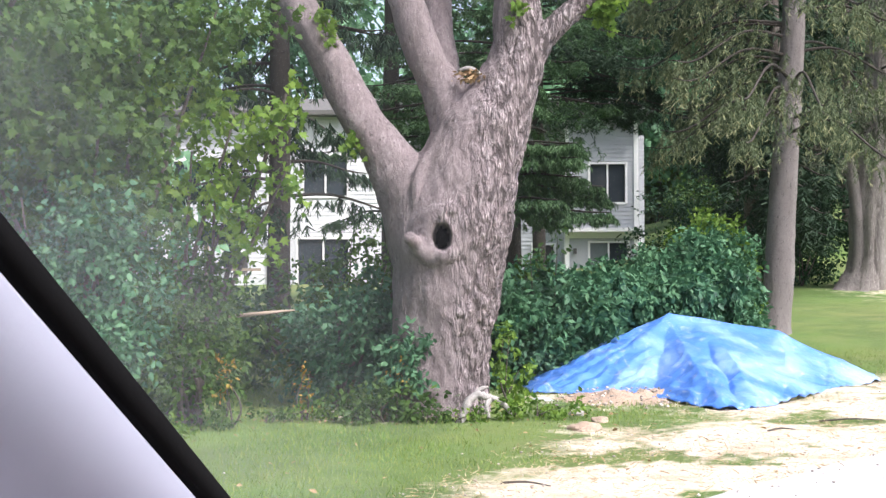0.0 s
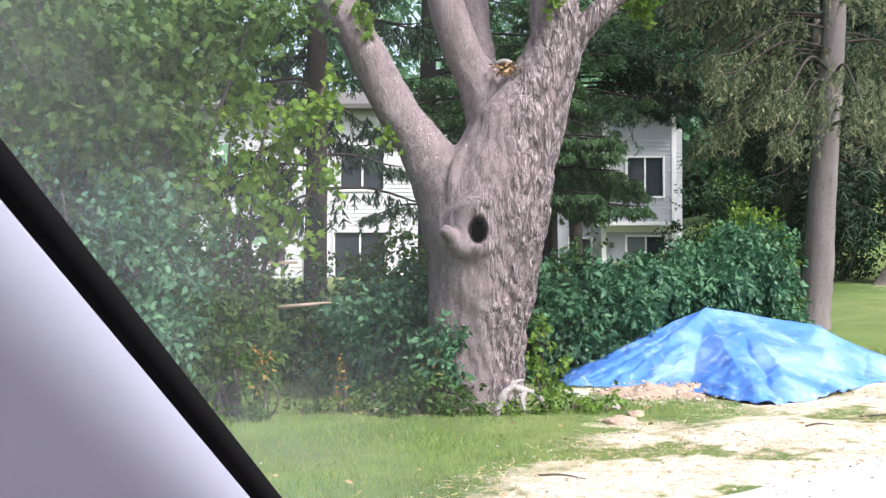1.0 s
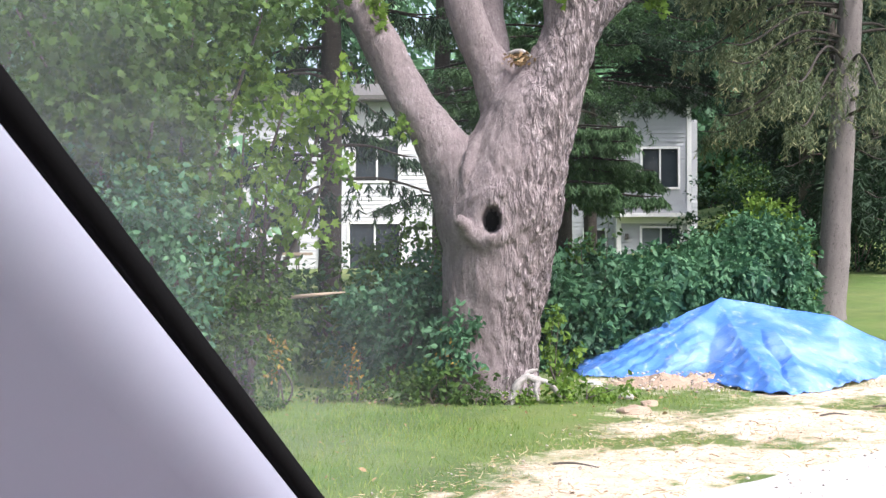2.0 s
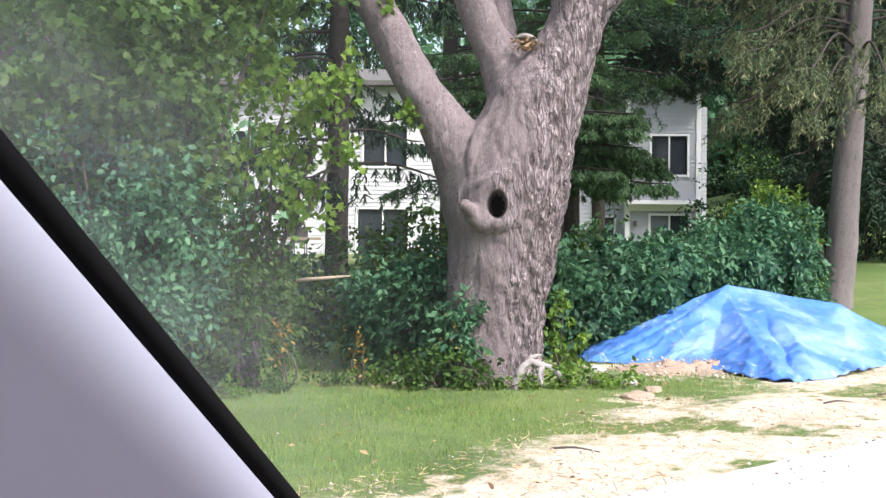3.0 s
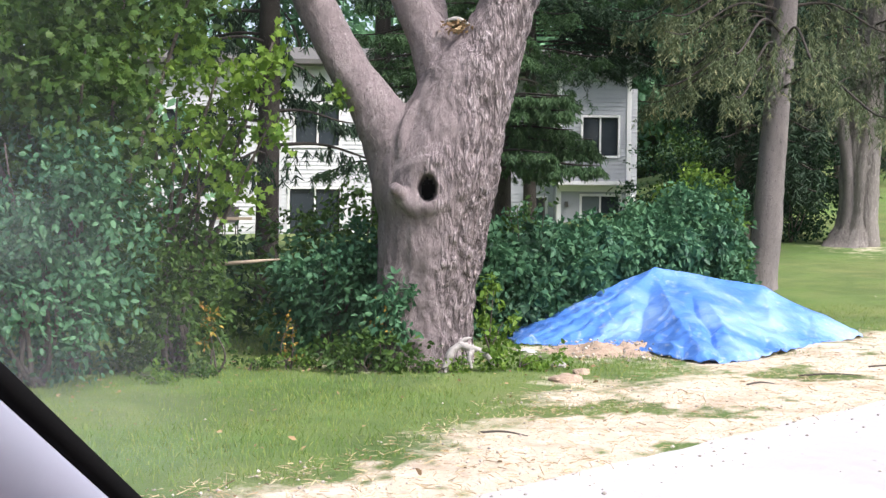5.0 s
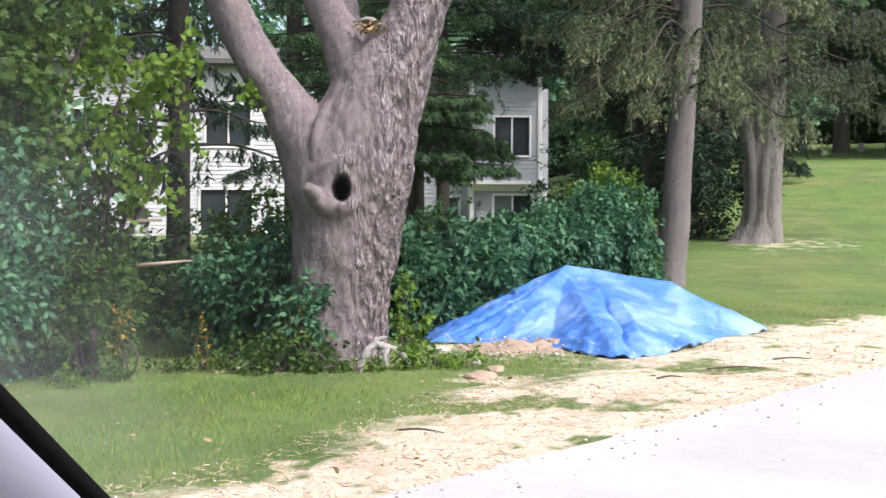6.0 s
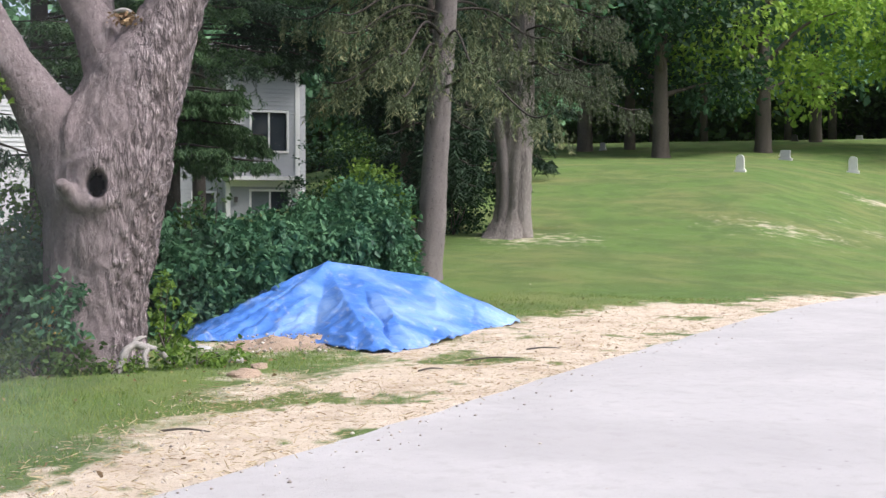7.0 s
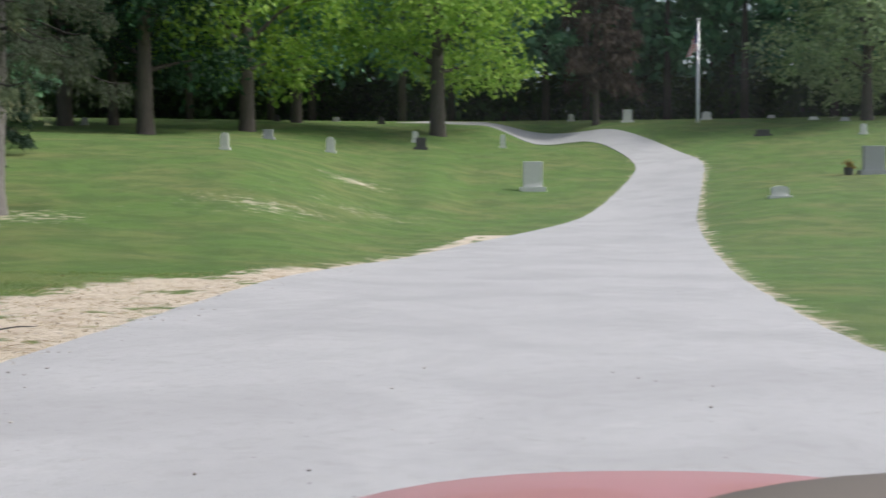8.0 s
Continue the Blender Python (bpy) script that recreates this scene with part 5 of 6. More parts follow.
def build_verge():
    rock(1.10, 9.12, 0.15, "flat pale rock half sunk in the dirt", M_SAND, 1, 0.35)
    rock(1.28, 9.6, 0.09, "small tan stone on the dirt", M_SAND, 2, 0.5)
    rock(1.15, 10.1, 0.08, "small sandy stone by the soil bank", M_BLEACHED, 3, 0.5)
    rock(0.95, 11.2, 0.10, "dark flat stone beside the tarpaulin", M_GRANITE, 4, 0.4)
    # bleached root on the foot of the trunk
    t = thing("bleached_root", 0.31, 9.66, 0.045, "bleached twisted root lying against the trunk's foot", "root")
    for k, rows in enumerate((((-0.20, -0.03, -0.06, 0.034), (-0.15, -0.01, 0.05, 0.028), (-0.12, 0.0, 0.13, 0.034), (-0.04, 0.02, 0.19, 0.026), (0.04, 0.03, 0.165, 0.033), (0.11, 0.02, 0.15, 0.022), (0.19, 0.03, 0.09, 0.026), (0.24, 0.04, 0.02, 0.012)),
                              ((-0.07, 0.03, 0.17, 0.022), (-0.02, 0.05, 0.23, 0.018), (0.05, 0.06, 0.25, 0.008)),
                              ((0.06, 0.02, 0.15, 0.024), (0.03, -0.02, 0.09, 0.02), (0.05, -0.03, 0.0, 0.014)))):
        v, f = tube(spline(rows, 6), 9, 0.22, k)
        child("prong", mesh_of("prong", v, f, M_BLEACHED, True), t)
    # fallen twigs
    rng = np.random.default_rng(7)
    for x, y, L, a in ((3.35, 9.55, 0.55, 6), (0.45, 6.75, 0.3, -15), (2.6, 9.0, 0.25, 25), (4.1, 10.2, 0.35, -5)):
        tw = thing("twig", x, y, zat(x, y) + 0.012, "dry twig lying on the dirt verge", "twig", "fallen twigs", a)
        v, f = tube(spline([(-L / 2, 0, 0, 0.008), (0, rng.normal() * 0.03, 0.015, 0.007), (L / 2, rng.normal() * 0.03, 0.0, 0.004)], 4), 6, 0.1)
        child("stick", mesh_of("stick", v, f, M_DARKBARK, True), tw)
    # grass blades, straw and pebbles
    n = 150000
    r, a = 4.5 + 13 * rng.random(n) ** 0.75, np.radians(rng.uniform(-22, 40, n))
    x, y = r * np.sin(a), r * np.cos(a)
    de, dl = edge_distance(x, y, DIRT_EDGE), edge_distance(x, y, LEFT_EDGE)
    patch = np.array([noise.noise(Vector((p * 1.1, q * 1.1, 4))) + 0.55 * noise.noise(Vector((p * 3.1, q * 3.1, 9))) + 0.5 * noise.noise(Vector((p * 8, q * 8, 2))) for p, q in zip(x, y)])
    keep = (de + patch * 0.9 > 0.05) & (dl > 0.15) & (rng.random(n) < 0.72 + patch * 0.5)
    keep |= (dl > 0.25) & (rng.random(n) < np.clip((patch - 0.2) * 1.6, 0, 0.7))
    x, y = x[keep], y[keep]
    pos = np.stack([x, y, land(x, y) - 0.01], 1)
    axis = np.stack([rng.normal(size=len(x)) * 0.45, rng.normal(size=len(x)) * 0.45, np.ones(len(x))], 1)
    tagged(scatter("grass", pos, axis, rng.uniform(0.025, 0.07, len(x)) * np.where(edge_distance(x, y, DIRT_EDGE) > 0, 1.0, 0.6), "blade", M_GRASSBLADE, None, rng), "short green mown grass blades", "grass", kind="stuff")
    n = 42000
    r, a = 4.5 + 15 * rng.random(n), np.radians(rng.uniform(-15, 46, n))
    x, y = r * np.sin(a), r * np.cos(a)
    de, dl = edge_distance(x, y, DIRT_EDGE), edge_distance(x, y, LEFT_EDGE)
    keep = (dl > -0.1) & (de < 0.3) & (rng.random(n) < 0.8)
    x, y = x[keep], y[keep]
    pos = np.stack([x, y, land(x, y) + 0.012], 1)
    axis = np.stack([rng.normal(size=len(x)), rng.normal(size=len(x)), rng.normal(size=len(x)) * 0.18 + 0.1], 1)
    tagged(scatter("straw", pos, axis, rng.uniform(0.025, 0.075, len(x)), "blade", M_STRAW, None, rng), "dry straw and dead grass littering the verge", "straw", kind="stuff")
    # dead leaves under the bushes, round the heap and on the verge
    n = 9000
    x, y = rng.uniform(-2.6, 9, n), rng.uniform(5.0, 15.5, n)
    de, dl = edge_distance(x, y, DIRT_EDGE), edge_distance(x, y, LEFT_EDGE)
    shade = np.exp(-((y - 10.05 + np.maximum(0, -1.2 - x) * 1.2) / 0.45) ** 2) * (x < 1.6)
    keep = (dl > 0.1) & (rng.random(n) < np.where(de < 0.2, 0.09, 0.05) + 0.9 * shade)
    x, y = x[keep], y[keep]
    pos = np.stack([x, y, land(x, y) + 0.03], 1)
    axis = np.stack([rng.normal(size=len(x)), rng.normal(size=len(x)), rng.normal(size=len(x)) * 0.25], 1)
    tagged(scatter("leaf_litter", pos, axis, rng.uniform(0.02, 0.055, len(x)), "oval", M_LITTER, None, rng, roll=(0, 0, 1)), "dry brown fallen leaves scattered on the ground", "leaves", kind="stuff")
    n = 2600
    r, a = 4.5 + 14 * rng.random(n) ** 1.3, np.radians(rng.uniform(-15, 62, n))
    x, y = r * np.sin(a), r * np.cos(a)
    dl = edge_distance(x, y, LEFT_EDGE)
    keep = (dl > -0.5) & (edge_distance(x, y, DIRT_EDGE) < 0.3) | (rng.random(n) < 0.02)
    x, y = x[keep], y[keep]
    bank = rng.normal(size=(150, 2)) * (0.5, 0.28) + (1.7, 11.1)
    x, y = np.append(x, bank[:, 0]), np.append(y, bank[:, 1])
    octa = np.array([(1, 0, 0), (0, 1, 0), (-1, 0, 0), (0, -1, 0), (0, 0, 0.7), (0, 0, -0.7)])
    tri = np.array([(0, 1, 4), (1, 2, 4), (2, 3, 4), (3, 0, 4), (1, 0, 5), (2, 1, 5), (3, 2, 5), (0, 3, 5)])
    s = rng.uniform(0.004, 0.013, len(x))
    s[-150:] *= rng.uniform(0.8, 2.2, 150)
    lift = np.where(np.arange(len(x)) >= len(x) - 150, 0.10 * np.clip(1 - ((x - 1.75) / 0.85) ** 2 - ((y - 11.35) / 0.5) ** 2, 0, 1), 0)
    v = np.stack([x, y, land(x, y) + 0.022 + s * 0.3 + lift], 1)[:, None] + octa[None] * s[:, None, None] * rng.uniform(0.6, 1.4, (len(x), 6, 1))
    f = tri[None] + (np.arange(len(x)) * 6)[:, None, None]
    tagged(new("gravel", fast_mesh("gravel", v.reshape(-1, 3), f.reshape(-1, 3), M_PEBBLE)), "loose pebbles and crumbs along the lane", "gravel", kind="stuff")


# ---- the white house behind the trees ----
def siding(x0, x1, z0, z1, y, parent, mat, holes=(), label=""):
    """A wall face of lapped boards towards -y, left open where windows sit."""
    verts, faces = [], []
    step = 0.15
    for k in range(int((z1 - z0) / step)):
        za, zb = z0 + k * step, z0 + (k + 1) * step
        spans = [(x0, x1)]
        for hx0, hx1, hz0, hz1 in holes:
            if zb > hz0 + 0.02 and za < hz1 - 0.02:
                spans = [s for a, b in spans for s in ((a, min(b, hx0)), (max(a, hx1), b)) if s[1] - s[0] > 0.02]
        for a, b in spans:
            o = len(verts)
            verts += [(a, y - 0.03, za), (b, y - 0.03, za), (b, y, zb), (a, y, zb), (a, y + 0.2, za), (b, y + 0.2, za), (b, y + 0.2, zb), (a, y + 0.2, zb)]
            faces += [(o, o + 1, o + 2, o + 3), (o, o + 4, o + 5, o + 1), (o + 4, o + 7, o + 6, o + 5), (o + 3, o + 2, o + 6, o + 7), (o, o + 3, o + 7, o + 4), (o + 1, o + 5, o + 6, o + 2)]
    return child("wall", mesh_of("wall", verts, faces, mat), parent, label)


def window(x0, x1, z0, z1, y, parent, name="window", mullions=1, pale=()):
    w = child(name, None, parent)
    for a, b, c, d in ((x0 - 0.08, x0, z0 - 0.08, z1 + 0.08), (x1, x1 + 0.08, z0 - 0.08, z1 + 0.08), (x0, x1, z0 - 0.08, z0), (x0, x1, z1, z1 + 0.08)):
        part("frame", box(a, b, y - 0.06, y + 0.1, c, d), M_TRIM, w)
    step = (x1 - x0) / (mullions + 1)
    for k in range(mullions + 1):
        part("pane", box(x0 + k * step + 0.02, x0 + (k + 1) * step - 0.02, y + 0.05, y + 0.07, z0, z1), M_PANE_LIT if k in pale else M_PANE, w)
        if k:
            part("mullion", box(x0 + k * step - 0.03, x0 + k * step + 0.03, y, y + 0.09, z0, z1), M_TRIM, w)
    return w


def build_house():
    hx, hy = 0.0, 42.0
    z0 = 0.6
    h = thing("house", hx, hy, 0.0, "long two-storey house with white lap siding half hidden by trees", "house")
    # right-hand bay, shade of the trees painted in as grey siding
    wins = [(5.42, 6.68, 3.92, 5.3), (5.4, 6.75, 0.9, 2.45)]
    siding(4.65, 7.0, z0, 6.9, -0.5, h, M_SIDING_SHADE, [wins[0], wins[1]])
    window(*wins[0], -0.5, h, "window", 1)
    window(*wins[1], -0.5, h, "patio_door", 1, (0,))
    part("corner_trim", box(7.0, 7.16, -0.56, -0.2, z0, 6.9), M_TRIM, h)
    part("corner_trim", box(4.5, 4.65, -0.56, -0.2, z0, 6.9), M_TRIM, h)
    part("band", box(4.5, 7.16, -0.6, -0.5, 2.62, 2.84), M_TRIM, h)
    part("side_wall", box(7.0, 7.16, -0.2, 9, z0, 6.9), M_SIDING_SHADE, h)
    part("side_wall", box(4.5, 4.65, -0.2, 1.2, z0, 6.9), M_SIDING_SHADE, h)
    # set-back end beyond the bay, its shade painted in as grey siding
    siding(7.16, 7.75, z0, 6.6, 1.6, h, M_SIDING_SHADE, [(7.25, 7.62, 0.9, 2.5)])
    window(7.25, 7.62, 0.9, 2.5, 1.6, h, "window", 0)
    part("downpipe", box(7.2, 7.28, 1.42, 1.5, z0, 6.5, 0.01), M_SIDING_SHADE, h)
    part("porch_lamp", box(4.78, 4.9, -0.68, -0.56, 2.05, 2.25, 0.01), M_DARKSTONE, h, "small dark wall lamp")
    part("balcony_slab", box(4.3, 7.2, -1.0, -0.61, 2.84, 2.98), M_TRIM, h)
    # recessed stretch beside it
    wins = [(3.65, 4.3, 3.92, 5.3), (3.45, 4.2, 0.9, 2.4)]
    siding(-1.2, 4.5, z0, 6.9, 0.6, h, M_SIDING_SHADE, wins)
    for k, w in enumerate(wins):
        window(*w, 0.6, h, "window", 0)
    # left block
    wins = [(-4.9, -3.35, 4.15, 5.6), (-5.1, -3.3, 0.9, 2.6), (-7.8, -7.2, 1.5, 3.0), (-9.6, -8.6, 4.1, 5.4)]
    siding(-11.5, -1.2, z0, 7.1, -0.8, h, M_SIDING, wins)
    for k, w in enumerate(wins):
        window(*w, -0.8, h, "window", 1 if k < 2 else 0)
    part("corner_trim", box(-1.2, -1.04, -0.86, 0.4, z0, 7.1), M_TRIM, h)
    part("corner_trim", box(-6.2, -6.0, -0.9, -0.8, z0, 7.1), M_TRIM, h)
    part("porch_post", box(-8.15, -8.0, -2.4, -2.25, z0, 2.9), M_STICK, h, "brown wooden post")
    part("porch_rail", box(-8.0, -6.2, -2.4, -2.3, 1.45, 1.55), M_STICK, h)
    part("back_wall", box(-11.5, 7.0, 8.8, 9, z0, 6.9), M_SIDING_SHADE, h)
    part("side_wall", box(-11.5, -11.3, -0.6, 8.8, z0, 7.1), M_SIDING_SHADE, h)
    part("foundation", box(-11.5, 7.0, -0.4, 8.8, -0.5, z0), M_GRANITE, h)
    roof = bmesh.new()
    vs = [roof.verts.new(c) for c in ((-12, -1.4, 7.0), (7.6, -1.4, 7.0), (7.6, 9.5, 7.0), (-12, 9.5, 7.0), (-12, 4, 8.4), (7.6, 4, 8.4), (-12, -1.4, 7.16), (7.6, -1.4, 7.16))]
    for f in ((6, 7, 5, 4), (0, 1, 7, 6), (2, 3, 4, 5), (0, 6, 4, 3), (1, 2, 5, 7), (0, 3, 2, 1)):
        roof.faces.new([vs[i] for i in f])
    part("roof", roof, M_ROOF, h)
    chair = thing("garden_chair", -6.9, 39.4, zat(-6.9, 39.4) + 0.05, "dark garden chair on the grass by the house", "chair")
    part("seat", box(-0.25, 0.25, -0.25, 0.25, 0.4, 0.45, 0.01), M_DARKSTONE, chair)
    part("backrest", box(-0.25, 0.25, 0.22, 0.27, 0.45, 0.95, 0.01), M_DARKSTONE, chair)
    for sx in (-0.22, 0.22):
        for sy in (-0.22, 0.22):
            part("leg", box(sx - 0.02, sx + 0.02, sy - 0.02, sy + 0.02, -0.06, 0.4), M_DARKSTONE, chair)


# ---- graves, flagpole ----
def gravestone(x, y, w, h, d, kind, mat, label, rz=0.0, tilt=0.0):
    z = zat(x, y)
    t = thing("gravestone", x, y, z, label, "gravestone", "", rz)
    part("base", box(-w * 0.68, w * 0.68, -d * 0.9, d * 0.9, -0.25, 0.12 * h + 0.02, 0.01), mat, t)
    if kind == "round":
        bm = bmesh.new()
        ring = [(-w / 2, 0.1 * h), (w / 2, 0.1 * h)] + [(w / 2 * math.cos(a), h * 0.72 + h * 0.28 * math.sin(a)) for a in np.linspace(0, math.pi, 9)]
        f = bm.faces.new([bm.verts.new((a, -d / 2, b)) for a, b in ring])
        ext = bmesh.ops.extrude_face_region(bm, geom=[f])
        for v in ext["geom"]:
            if isinstance(v, bmesh.types.BMVert):
                v.co.y += d
        bmesh.ops.recalc_face_normals(bm, faces=bm.faces[:])
    elif kind == "obelisk":
        bm = box(-w * 0.42, w * 0.42, -w * 0.42, w * 0.42, 0.1 * h, h)
        for v in bm.verts:
            if v.co.z > h * 0.5:
                v.co.x *= 0.72
                v.co.y *= 0.72
        part("cap", box(-w * 0.4, w * 0.4, -w * 0.4, w * 0.4, h, h * 1.08, 0.01), mat, t)
        part("plinth", box(-w * 0.55, w * 0.55, -w * 0.55, w * 0.55, 0.1 * h, 0.3 * h, 0.02), mat, t)
    else:
        bm = box(-w / 2, w / 2, -d / 2, d / 2, 0.1 * h, h, 0.02)
    slab = part("slab", bm, mat, t)
    slab.rotation_euler = (radians(tilt), 0, 0)
    return t


def build_graves():
    FACE = -45
    rows = (
        (23.58, 38.55, 0.31, 0.67, 0.12, "round", M_MARBLE, "small pale gravestone on the slope"),
        (31.88, 48.08, 0.46, 0.46, 0.16, "block", M_GRANITE, "low grey gravestone on the hill"),
        (32.33, 43.53, 0.38, 0.75, 0.13, "round", M_MARBLE, "small white gravestone beside bare soil"),
        (40.53, 46.95, 0.31, 0.61, 0.12, "round", M_MARBLE, "narrow white gravestone on the slope"),
        (38.93, 44.64, 0.53, 0.59, 0.18, "block", M_DARKSTONE, "low dark granite gravestone"),
        (44.63, 44.37, 0.28, 0.75, 0.12, "round", M_MARBLE, "slim pale gravestone on the slope"),
        (36.04, 33.98, 0.83, 1.27, 0.29, "block", M_MARBLE, "square pale granite gravestone by the lane"),
        (78.14, 77.04, 0.87, 1.52, 0.30, "obelisk", M_MARBLE, "pale stone monument with stepped base"),
        (79.93, 75.19, 0.97, 1.52, 0.34, "round", M_GRANITE, "grey headstone at the hilltop"),
        (60.50, 53.47, 0.36, 0.52, 0.13, "round", M_MARBLE, "small far white headstone"),
        (59.33, 47.57, 0.56, 0.83, 0.20, "block", M_MARBLE, "white upright headstone near the lane"),
        (64.40, 44.98, 0.58, 0.54, 0.20, "round", M_MARBLE, "pale rounded headstone beside the flagpole"),
        (35.66, 21.75, 0.58, 0.41, 0.20, "round", M_MARBLE, "low white rounded stone on the lawn"),
        (45.68, 23.51, 0.86, 1.17, 0.30, "block", M_GRANITE, "large grey headstone with flowers before it"),
        (56.88, 35.91, 0.73, 0.33, 0.26, "block", M_DARKSTONE, "low dark red stone marker"),
        (59.29, 31.16, 0.33, 0.59, 0.12, "round", M_MARBLE, "small white headstone far up the lawn"),
        (68.90, 42.89, 0.40, 0.20, 0.14, "block", M_MARBLE, "low pale marker on the crest"),
        (65.64, 37.84, 0.45, 0.19, 0.16, "block", M_MARBLE, "low pale marker on the crest"),
        (64.97, 35.37, 0.44, 0.22, 0.15, "block", M_GRANITE, "low grey marker on the crest"),
        (45.68, 56.20, 0.36, 0.50, 0.13, "round", M_DARKSTONE, "dark headstone under the trees"),
        (40.89, 60.73, 0.36, 0.43, 0.13, "round", M_DARKSTONE, "dark headstone under the trees"),
        (45.97, 61.30, 0.38, 0.26, 0.13, "block", M_GRANITE, "low grey stone at the wood's edge"),
        (26.99, 58.25, 0.29, 0.44, 0.12, "round", M_GRANITE, "grey headstone under the trees"),
        (32.99, 50.01, 0.27, 0.18, 0.12, "block", M_MARBLE, "low white marker on the slope"),
    )
    for x, y, w, h, d, kind, mat, label in rows:
        gravestone(x, y, w, h, d, kind, mat, label, FACE, 2)
    bq = thing("flower_bouquet", 44.9, 24.2, zat(44.9, 24.2), "yellow flowers in a dark pot beside a headstone", "flowers")
    v, f = tube([(0, 0, -0.05, 0.16), (0, 0, 0.3, 0.2)], 10)
    child("pot", mesh_of("pot", v, f, M_DARKSTONE), bq)
    leafy("blooms", [(0, 0, 0.45, 0.26, 0.26, 0.16)], 300, 4, 0.08, 0.1, "oval", M_LEAF_YELLOW, bq, 400, 0.3)
    fx, fy = 61.07, 43.3
    p = thing("flagpole", fx, fy, zat(fx, fy), "tall white flagpole with a limp striped flag", "flagpole")
    v, f = tube([(0, 0, -0.2, 0.13), (0, 0, 0.3, 0.11), (0, 0, 6.45, 0.07)], 12)
    child("pole", mesh_of("pole", v, f, M_ALU, True), p)
    bm = bmesh.new()
    bmesh.ops.create_uvsphere(bm, u_segments=12, v_segments=8, radius=0.11)
    for v in bm.verts:
        v.co.z += 6.5
    part("finial", bm, M_ALU, p)
    verts, faces, idx = [], [], []
    for j in range(15):
        for i in range(13):
            u, w = i / 12, j / 14
            x = -0.08 - u * (0.28 + 0.32 * w) + 0.03 * math.sin(w * 5)
            verts.append((x * 0.72 + 0.06 * math.sin(u * 11), x * -0.62 + 0.08 * math.cos(u * 11 + w), 5.75 - w * 1.15 - u * 0.55))
    for j in range(14):
        for i in range(12):
            faces.append((j * 13 + i, j * 13 + i + 1, (j + 1) * 13 + i + 1, (j + 1) * 13 + i))
            idx.append(2 if (i < 5 and j < 7) else j % 2)
    flag = child("flag", mesh_of("flag", verts, faces, [M_FLAG_RED, M_FLAG_WHITE, M_FLAG_BLUE], True, idx), p, "limp red and white striped flag")
    flag.modifiers.new("cloth", "SOLIDIFY").thickness = 0.01


# ---- the car that the camera sits in ----
def build_car():
    """Heading along the lane; its own x points forward, y to its left."""
    yaw = 47.0
    car = thing("car", -0.03, -0.12, 0.0, "red car with grey inner trim and a dusty, glare-filmed windscreen", "car", "", yaw)
    inv = car.matrix_basis.inverted()
    L = lambda x, y, z: inv @ Vector((x, y, z))
    # the near pillar: its glass-side edge, from the dashboard up to the roof
    A, D = Vector((-0.134, 0.571, 1.097)), Vector((-0.325, -1.448, 1.0))
    foot, head = A - D * 0.30, A + D * 0.34
    eye = Vector((0.0, 0.02, 1.2))
    edge = [foot + (head - foot) * k / 10 for k in range(11)]
    outward = Vector((-0.73, 0.10, -0.42)).normalized()   # away from the glass, round the cabin's corner

    def strip(name, rows, mat, label="", thick=0.01):
        verts = [L(*p) for row in rows for p in row]
        w = len(rows[0])
        faces = [(i * w + k, i * w + k + 1, (i + 1) * w + k + 1, (i + 1) * w + k) for i in range(len(rows) - 1) for k in range(w - 1)]
        ob = child(name, mesh_of(name, verts, faces, mat, True), car, label)
        ob.modifiers.new("thickness", "SOLIDIFY").thickness = thick
        return ob

    return car, strip, edge, outward, eye, L, A, D


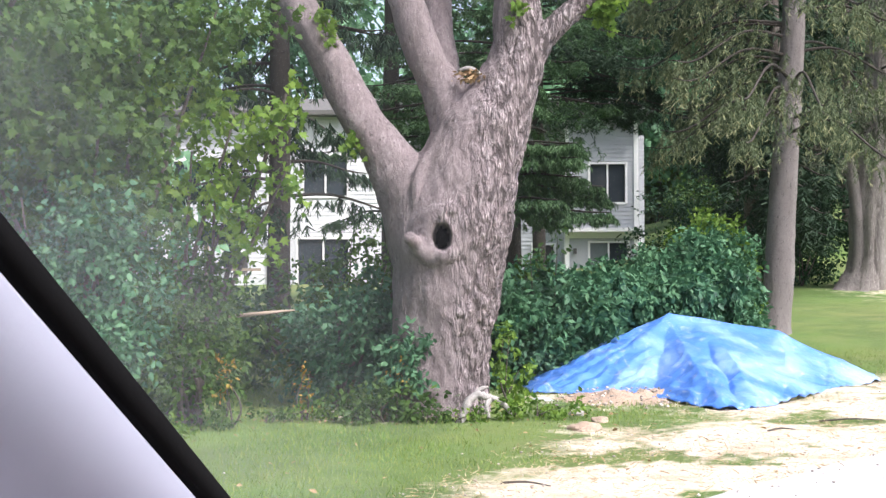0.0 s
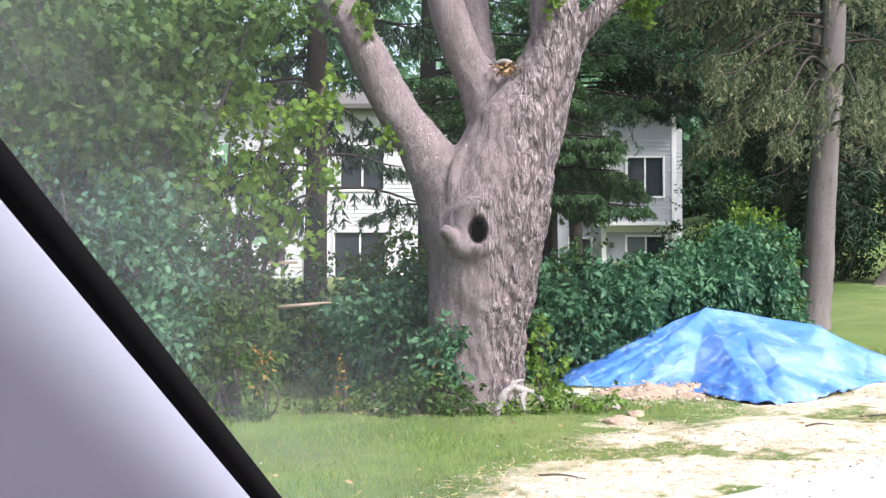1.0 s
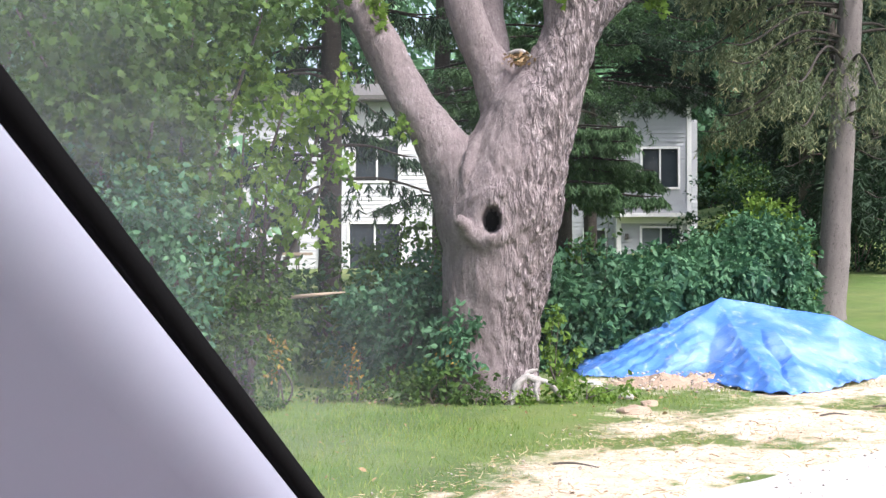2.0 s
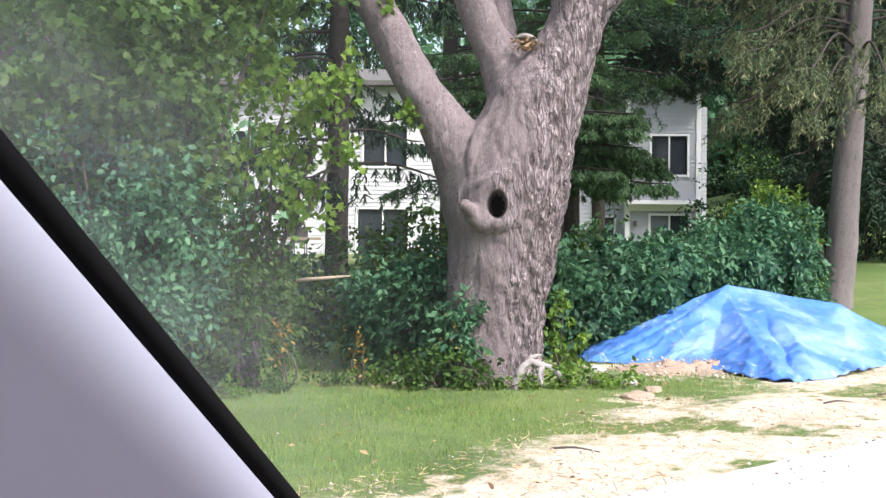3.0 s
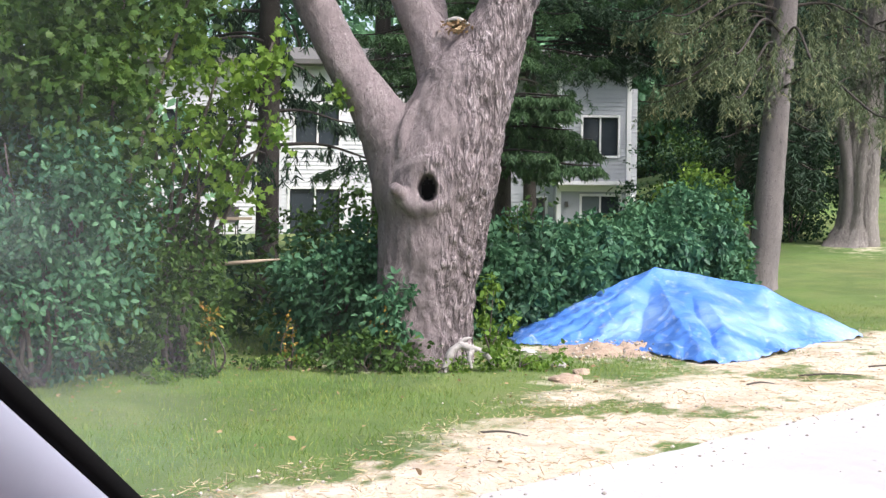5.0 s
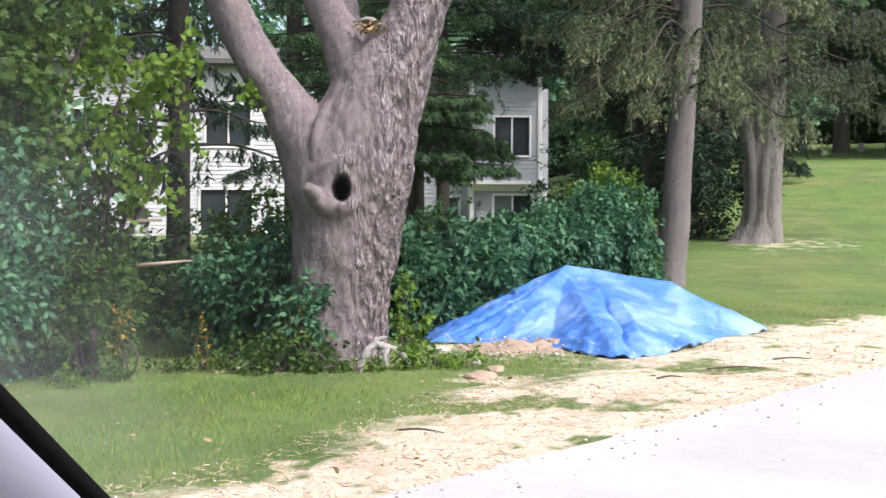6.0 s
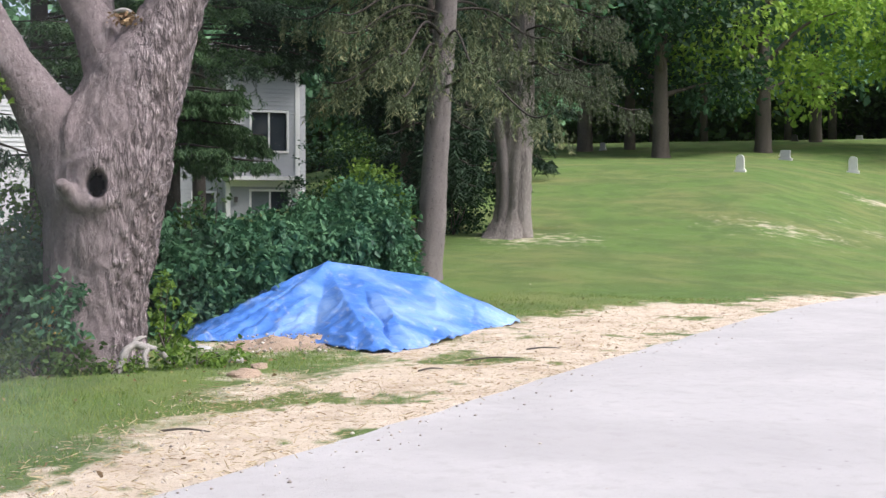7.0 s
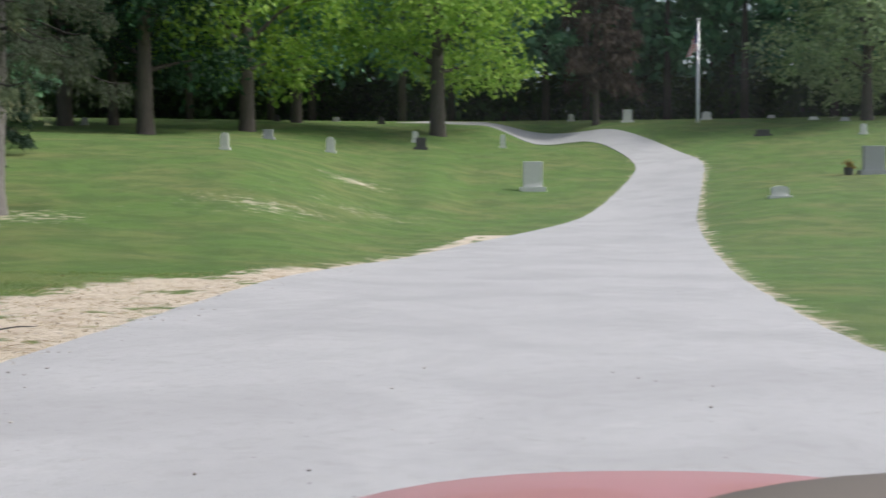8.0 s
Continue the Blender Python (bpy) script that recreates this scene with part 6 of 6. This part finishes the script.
def finish_car():
    car, strip, edge, outward, eye, L, A, D = build_car()
    seal = Vector((-0.0075, -0.0105, 0.0))
    strip("windscreen_seal", [[p, p + seal * 0.5 + (eye - p) * 0.004, p + seal] for p in edge], M_RUBBER, "black rubber seal", 0.004)
    rows = []
    for p in edge:
        q = p + seal * 0.96
        rows.append([q + outward * s + (eye - q).normalized() * 0.003 * math.sin(math.pi * min(1, s / 0.3)) for s in np.linspace(0, 0.30, 9)])
    strip("pillar_trim", rows, M_TRIMGREY, "smooth pale grey plastic trim", 0.006)
    # windscreen: from the pillar across to the far side
    fwd = Vector((math.sin(radians(43)), math.cos(radians(43)), 0))
    right = Vector((fwd.y, -fwd.x, 0))
    rows, film = [], []
    for i, p in enumerate(edge):
        row = []
        for k in range(41):
            s = k / 40
            width = 1.36 - 0.22 * i / 10
            q = p + right * (width * s) + fwd * (0.24 * math.sin(math.pi * s)) + (p - eye).normalized() * 0.004
            row.append(q)
            # film paints glare: thick at the pillar, a weaker veil to the right
            film.append((0.09 + 0.15 * i / 10) * math.exp(-((s * width / 0.07) ** 1.5)) + 0.003 + 0.03 * min(1, max(0, (s - 0.36) / 0.14)))
        rows.append(row)
    glass = strip("windscreen", rows, M_SCREEN, "clear windscreen with a film of dust along the pillar")
    glass.modifiers.clear()
    glass.data.attributes.new("film", "FLOAT", "POINT").data.foreach_set("value", np.array(film, np.float32))
    glass.visible_shadow = False
    # far pillar, roof edge and dashboard
    far = [r[-1] for r in rows]
    strip("pillar_trim", [[p, p + right * 0.06 - fwd * 0.03, p + right * 0.1 - fwd * 0.1] for p in far], M_TRIMGREY, "", 0.006)
    top = rows[-1]
    strip("roof", [[p - fwd * 0.02 + Vector((0, 0, 0.01)) - fwd * s + Vector((0, 0, 0.06 * math.sin(math.pi * min(s, 1.0)))) for p in top[::4]] for s in np.linspace(0, 1.2, 7)], M_CARRED, "", 0.03)
    base = rows[0]
    strip("dashboard", [[p - fwd * s + Vector((0, 0, -0.02 - 0.10 * s)) for p in base[::4]] for s in (0.0, 0.15, 0.3, 0.42, 0.45)] + [[p - fwd * 0.47 + Vector((0, 0, -0.35)) for p in base[::4]]], M_CARBLACK, "dark plastic dashboard", 0.02)
    # rounded hood over the dials
    rows = []
    for s in np.linspace(0, 0.2, 6):
        rows.append([Vector((-0.035, -0.20, 1.020)) + fwd * (0.56 - s) + right * (0.26 + 0.2 * u) + Vector((0, 0, -0.035 * abs(u) ** 2.6 - 0.9 * s * s - 0.10 * s)) for u in np.linspace(-1, 1, 17)])
    strip("dial_hood", rows, M_HOOD, "brown-grey padded instrument hood", 0.01)
    # bonnet, falling away to the front and to both sides
    rows = []
    c = base[20] + right * 0.46 + Vector((0, 0, 0.013))
    for s in np.linspace(0, 1.05, 13):
        rows.append([c + fwd * (s - 0.16 * (u / 0.74) ** 2) + right * u + Vector((0, 0, -0.13 * s ** 2 - 0.02 * s - 0.10 * abs(u / 0.74) ** 3)) for u in np.linspace(-0.74, 0.74, 21)])
    strip("bonnet", rows, M_CARRED, "glossy red bonnet", 0.01)
    front = rows[-1]
    strip("front_bumper", [front, [p + fwd * 0.05 + Vector((0, 0, -0.12)) for p in front], [p + fwd * 0.06 + Vector((0, 0, -0.35)) for p in front]], M_CARRED, "", 0.01)
    for sgn in (-1, 1):
        e = [r[0 if sgn < 0 else -1] for r in rows]
        strip("wing", [e, [p + right * sgn * 0.05 + Vector((0, 0, -0.08)) for p in e], [p + right * sgn * 0.06 + Vector((0, 0, -0.42)) for p in e]], M_CARRED, "", 0.01)
        side = c + right * sgn * 0.80 - fwd * 0.35
        strip("door", [[side - fwd * s + Vector((0, 0, z - side.z)) for z in (0.25, 0.55, 0.80)] for s in np.linspace(0, 1.3, 6)], M_CARRED, "", 0.05)
        hub = c + fwd * 0.35 + right * sgn * 0.74
        v, f = tube([(*(hub - right * 0.09 * sgn), 0.30), (*(hub + right * 0.09 * sgn), 0.30)], 28)
        v = [L(p.x, p.y, p.z - hub.z + 0.30) for p in v]
        child("wheel", mesh_of("wheel", v, f, M_TYRE), car)
        hub = c - fwd * 2.0 + right * sgn * 0.74
        v, f = tube([(*(hub - right * 0.09 * sgn), 0.30), (*(hub + right * 0.09 * sgn), 0.30)], 28)
        v = [L(p.x, p.y, p.z - hub.z + 0.30) for p in v]
        child("wheel", mesh_of("wheel", v, f, M_TYRE), car)
    strip("floor_pan", [[c - fwd * s + right * u + Vector((0, 0, 0.3 - c.z)) for u in (-0.78, 0, 0.78)] for s in (-0.1, 1.0, 2.4)], M_CARBLACK, "", 0.03)


build_maple()
build_fork_debris()
build_left_thicket()
build_hedge()
build_conifers()
build_hill_trees()
build_woods()
build_tarp()
build_verge()
build_house()
build_graves()
finish_car()
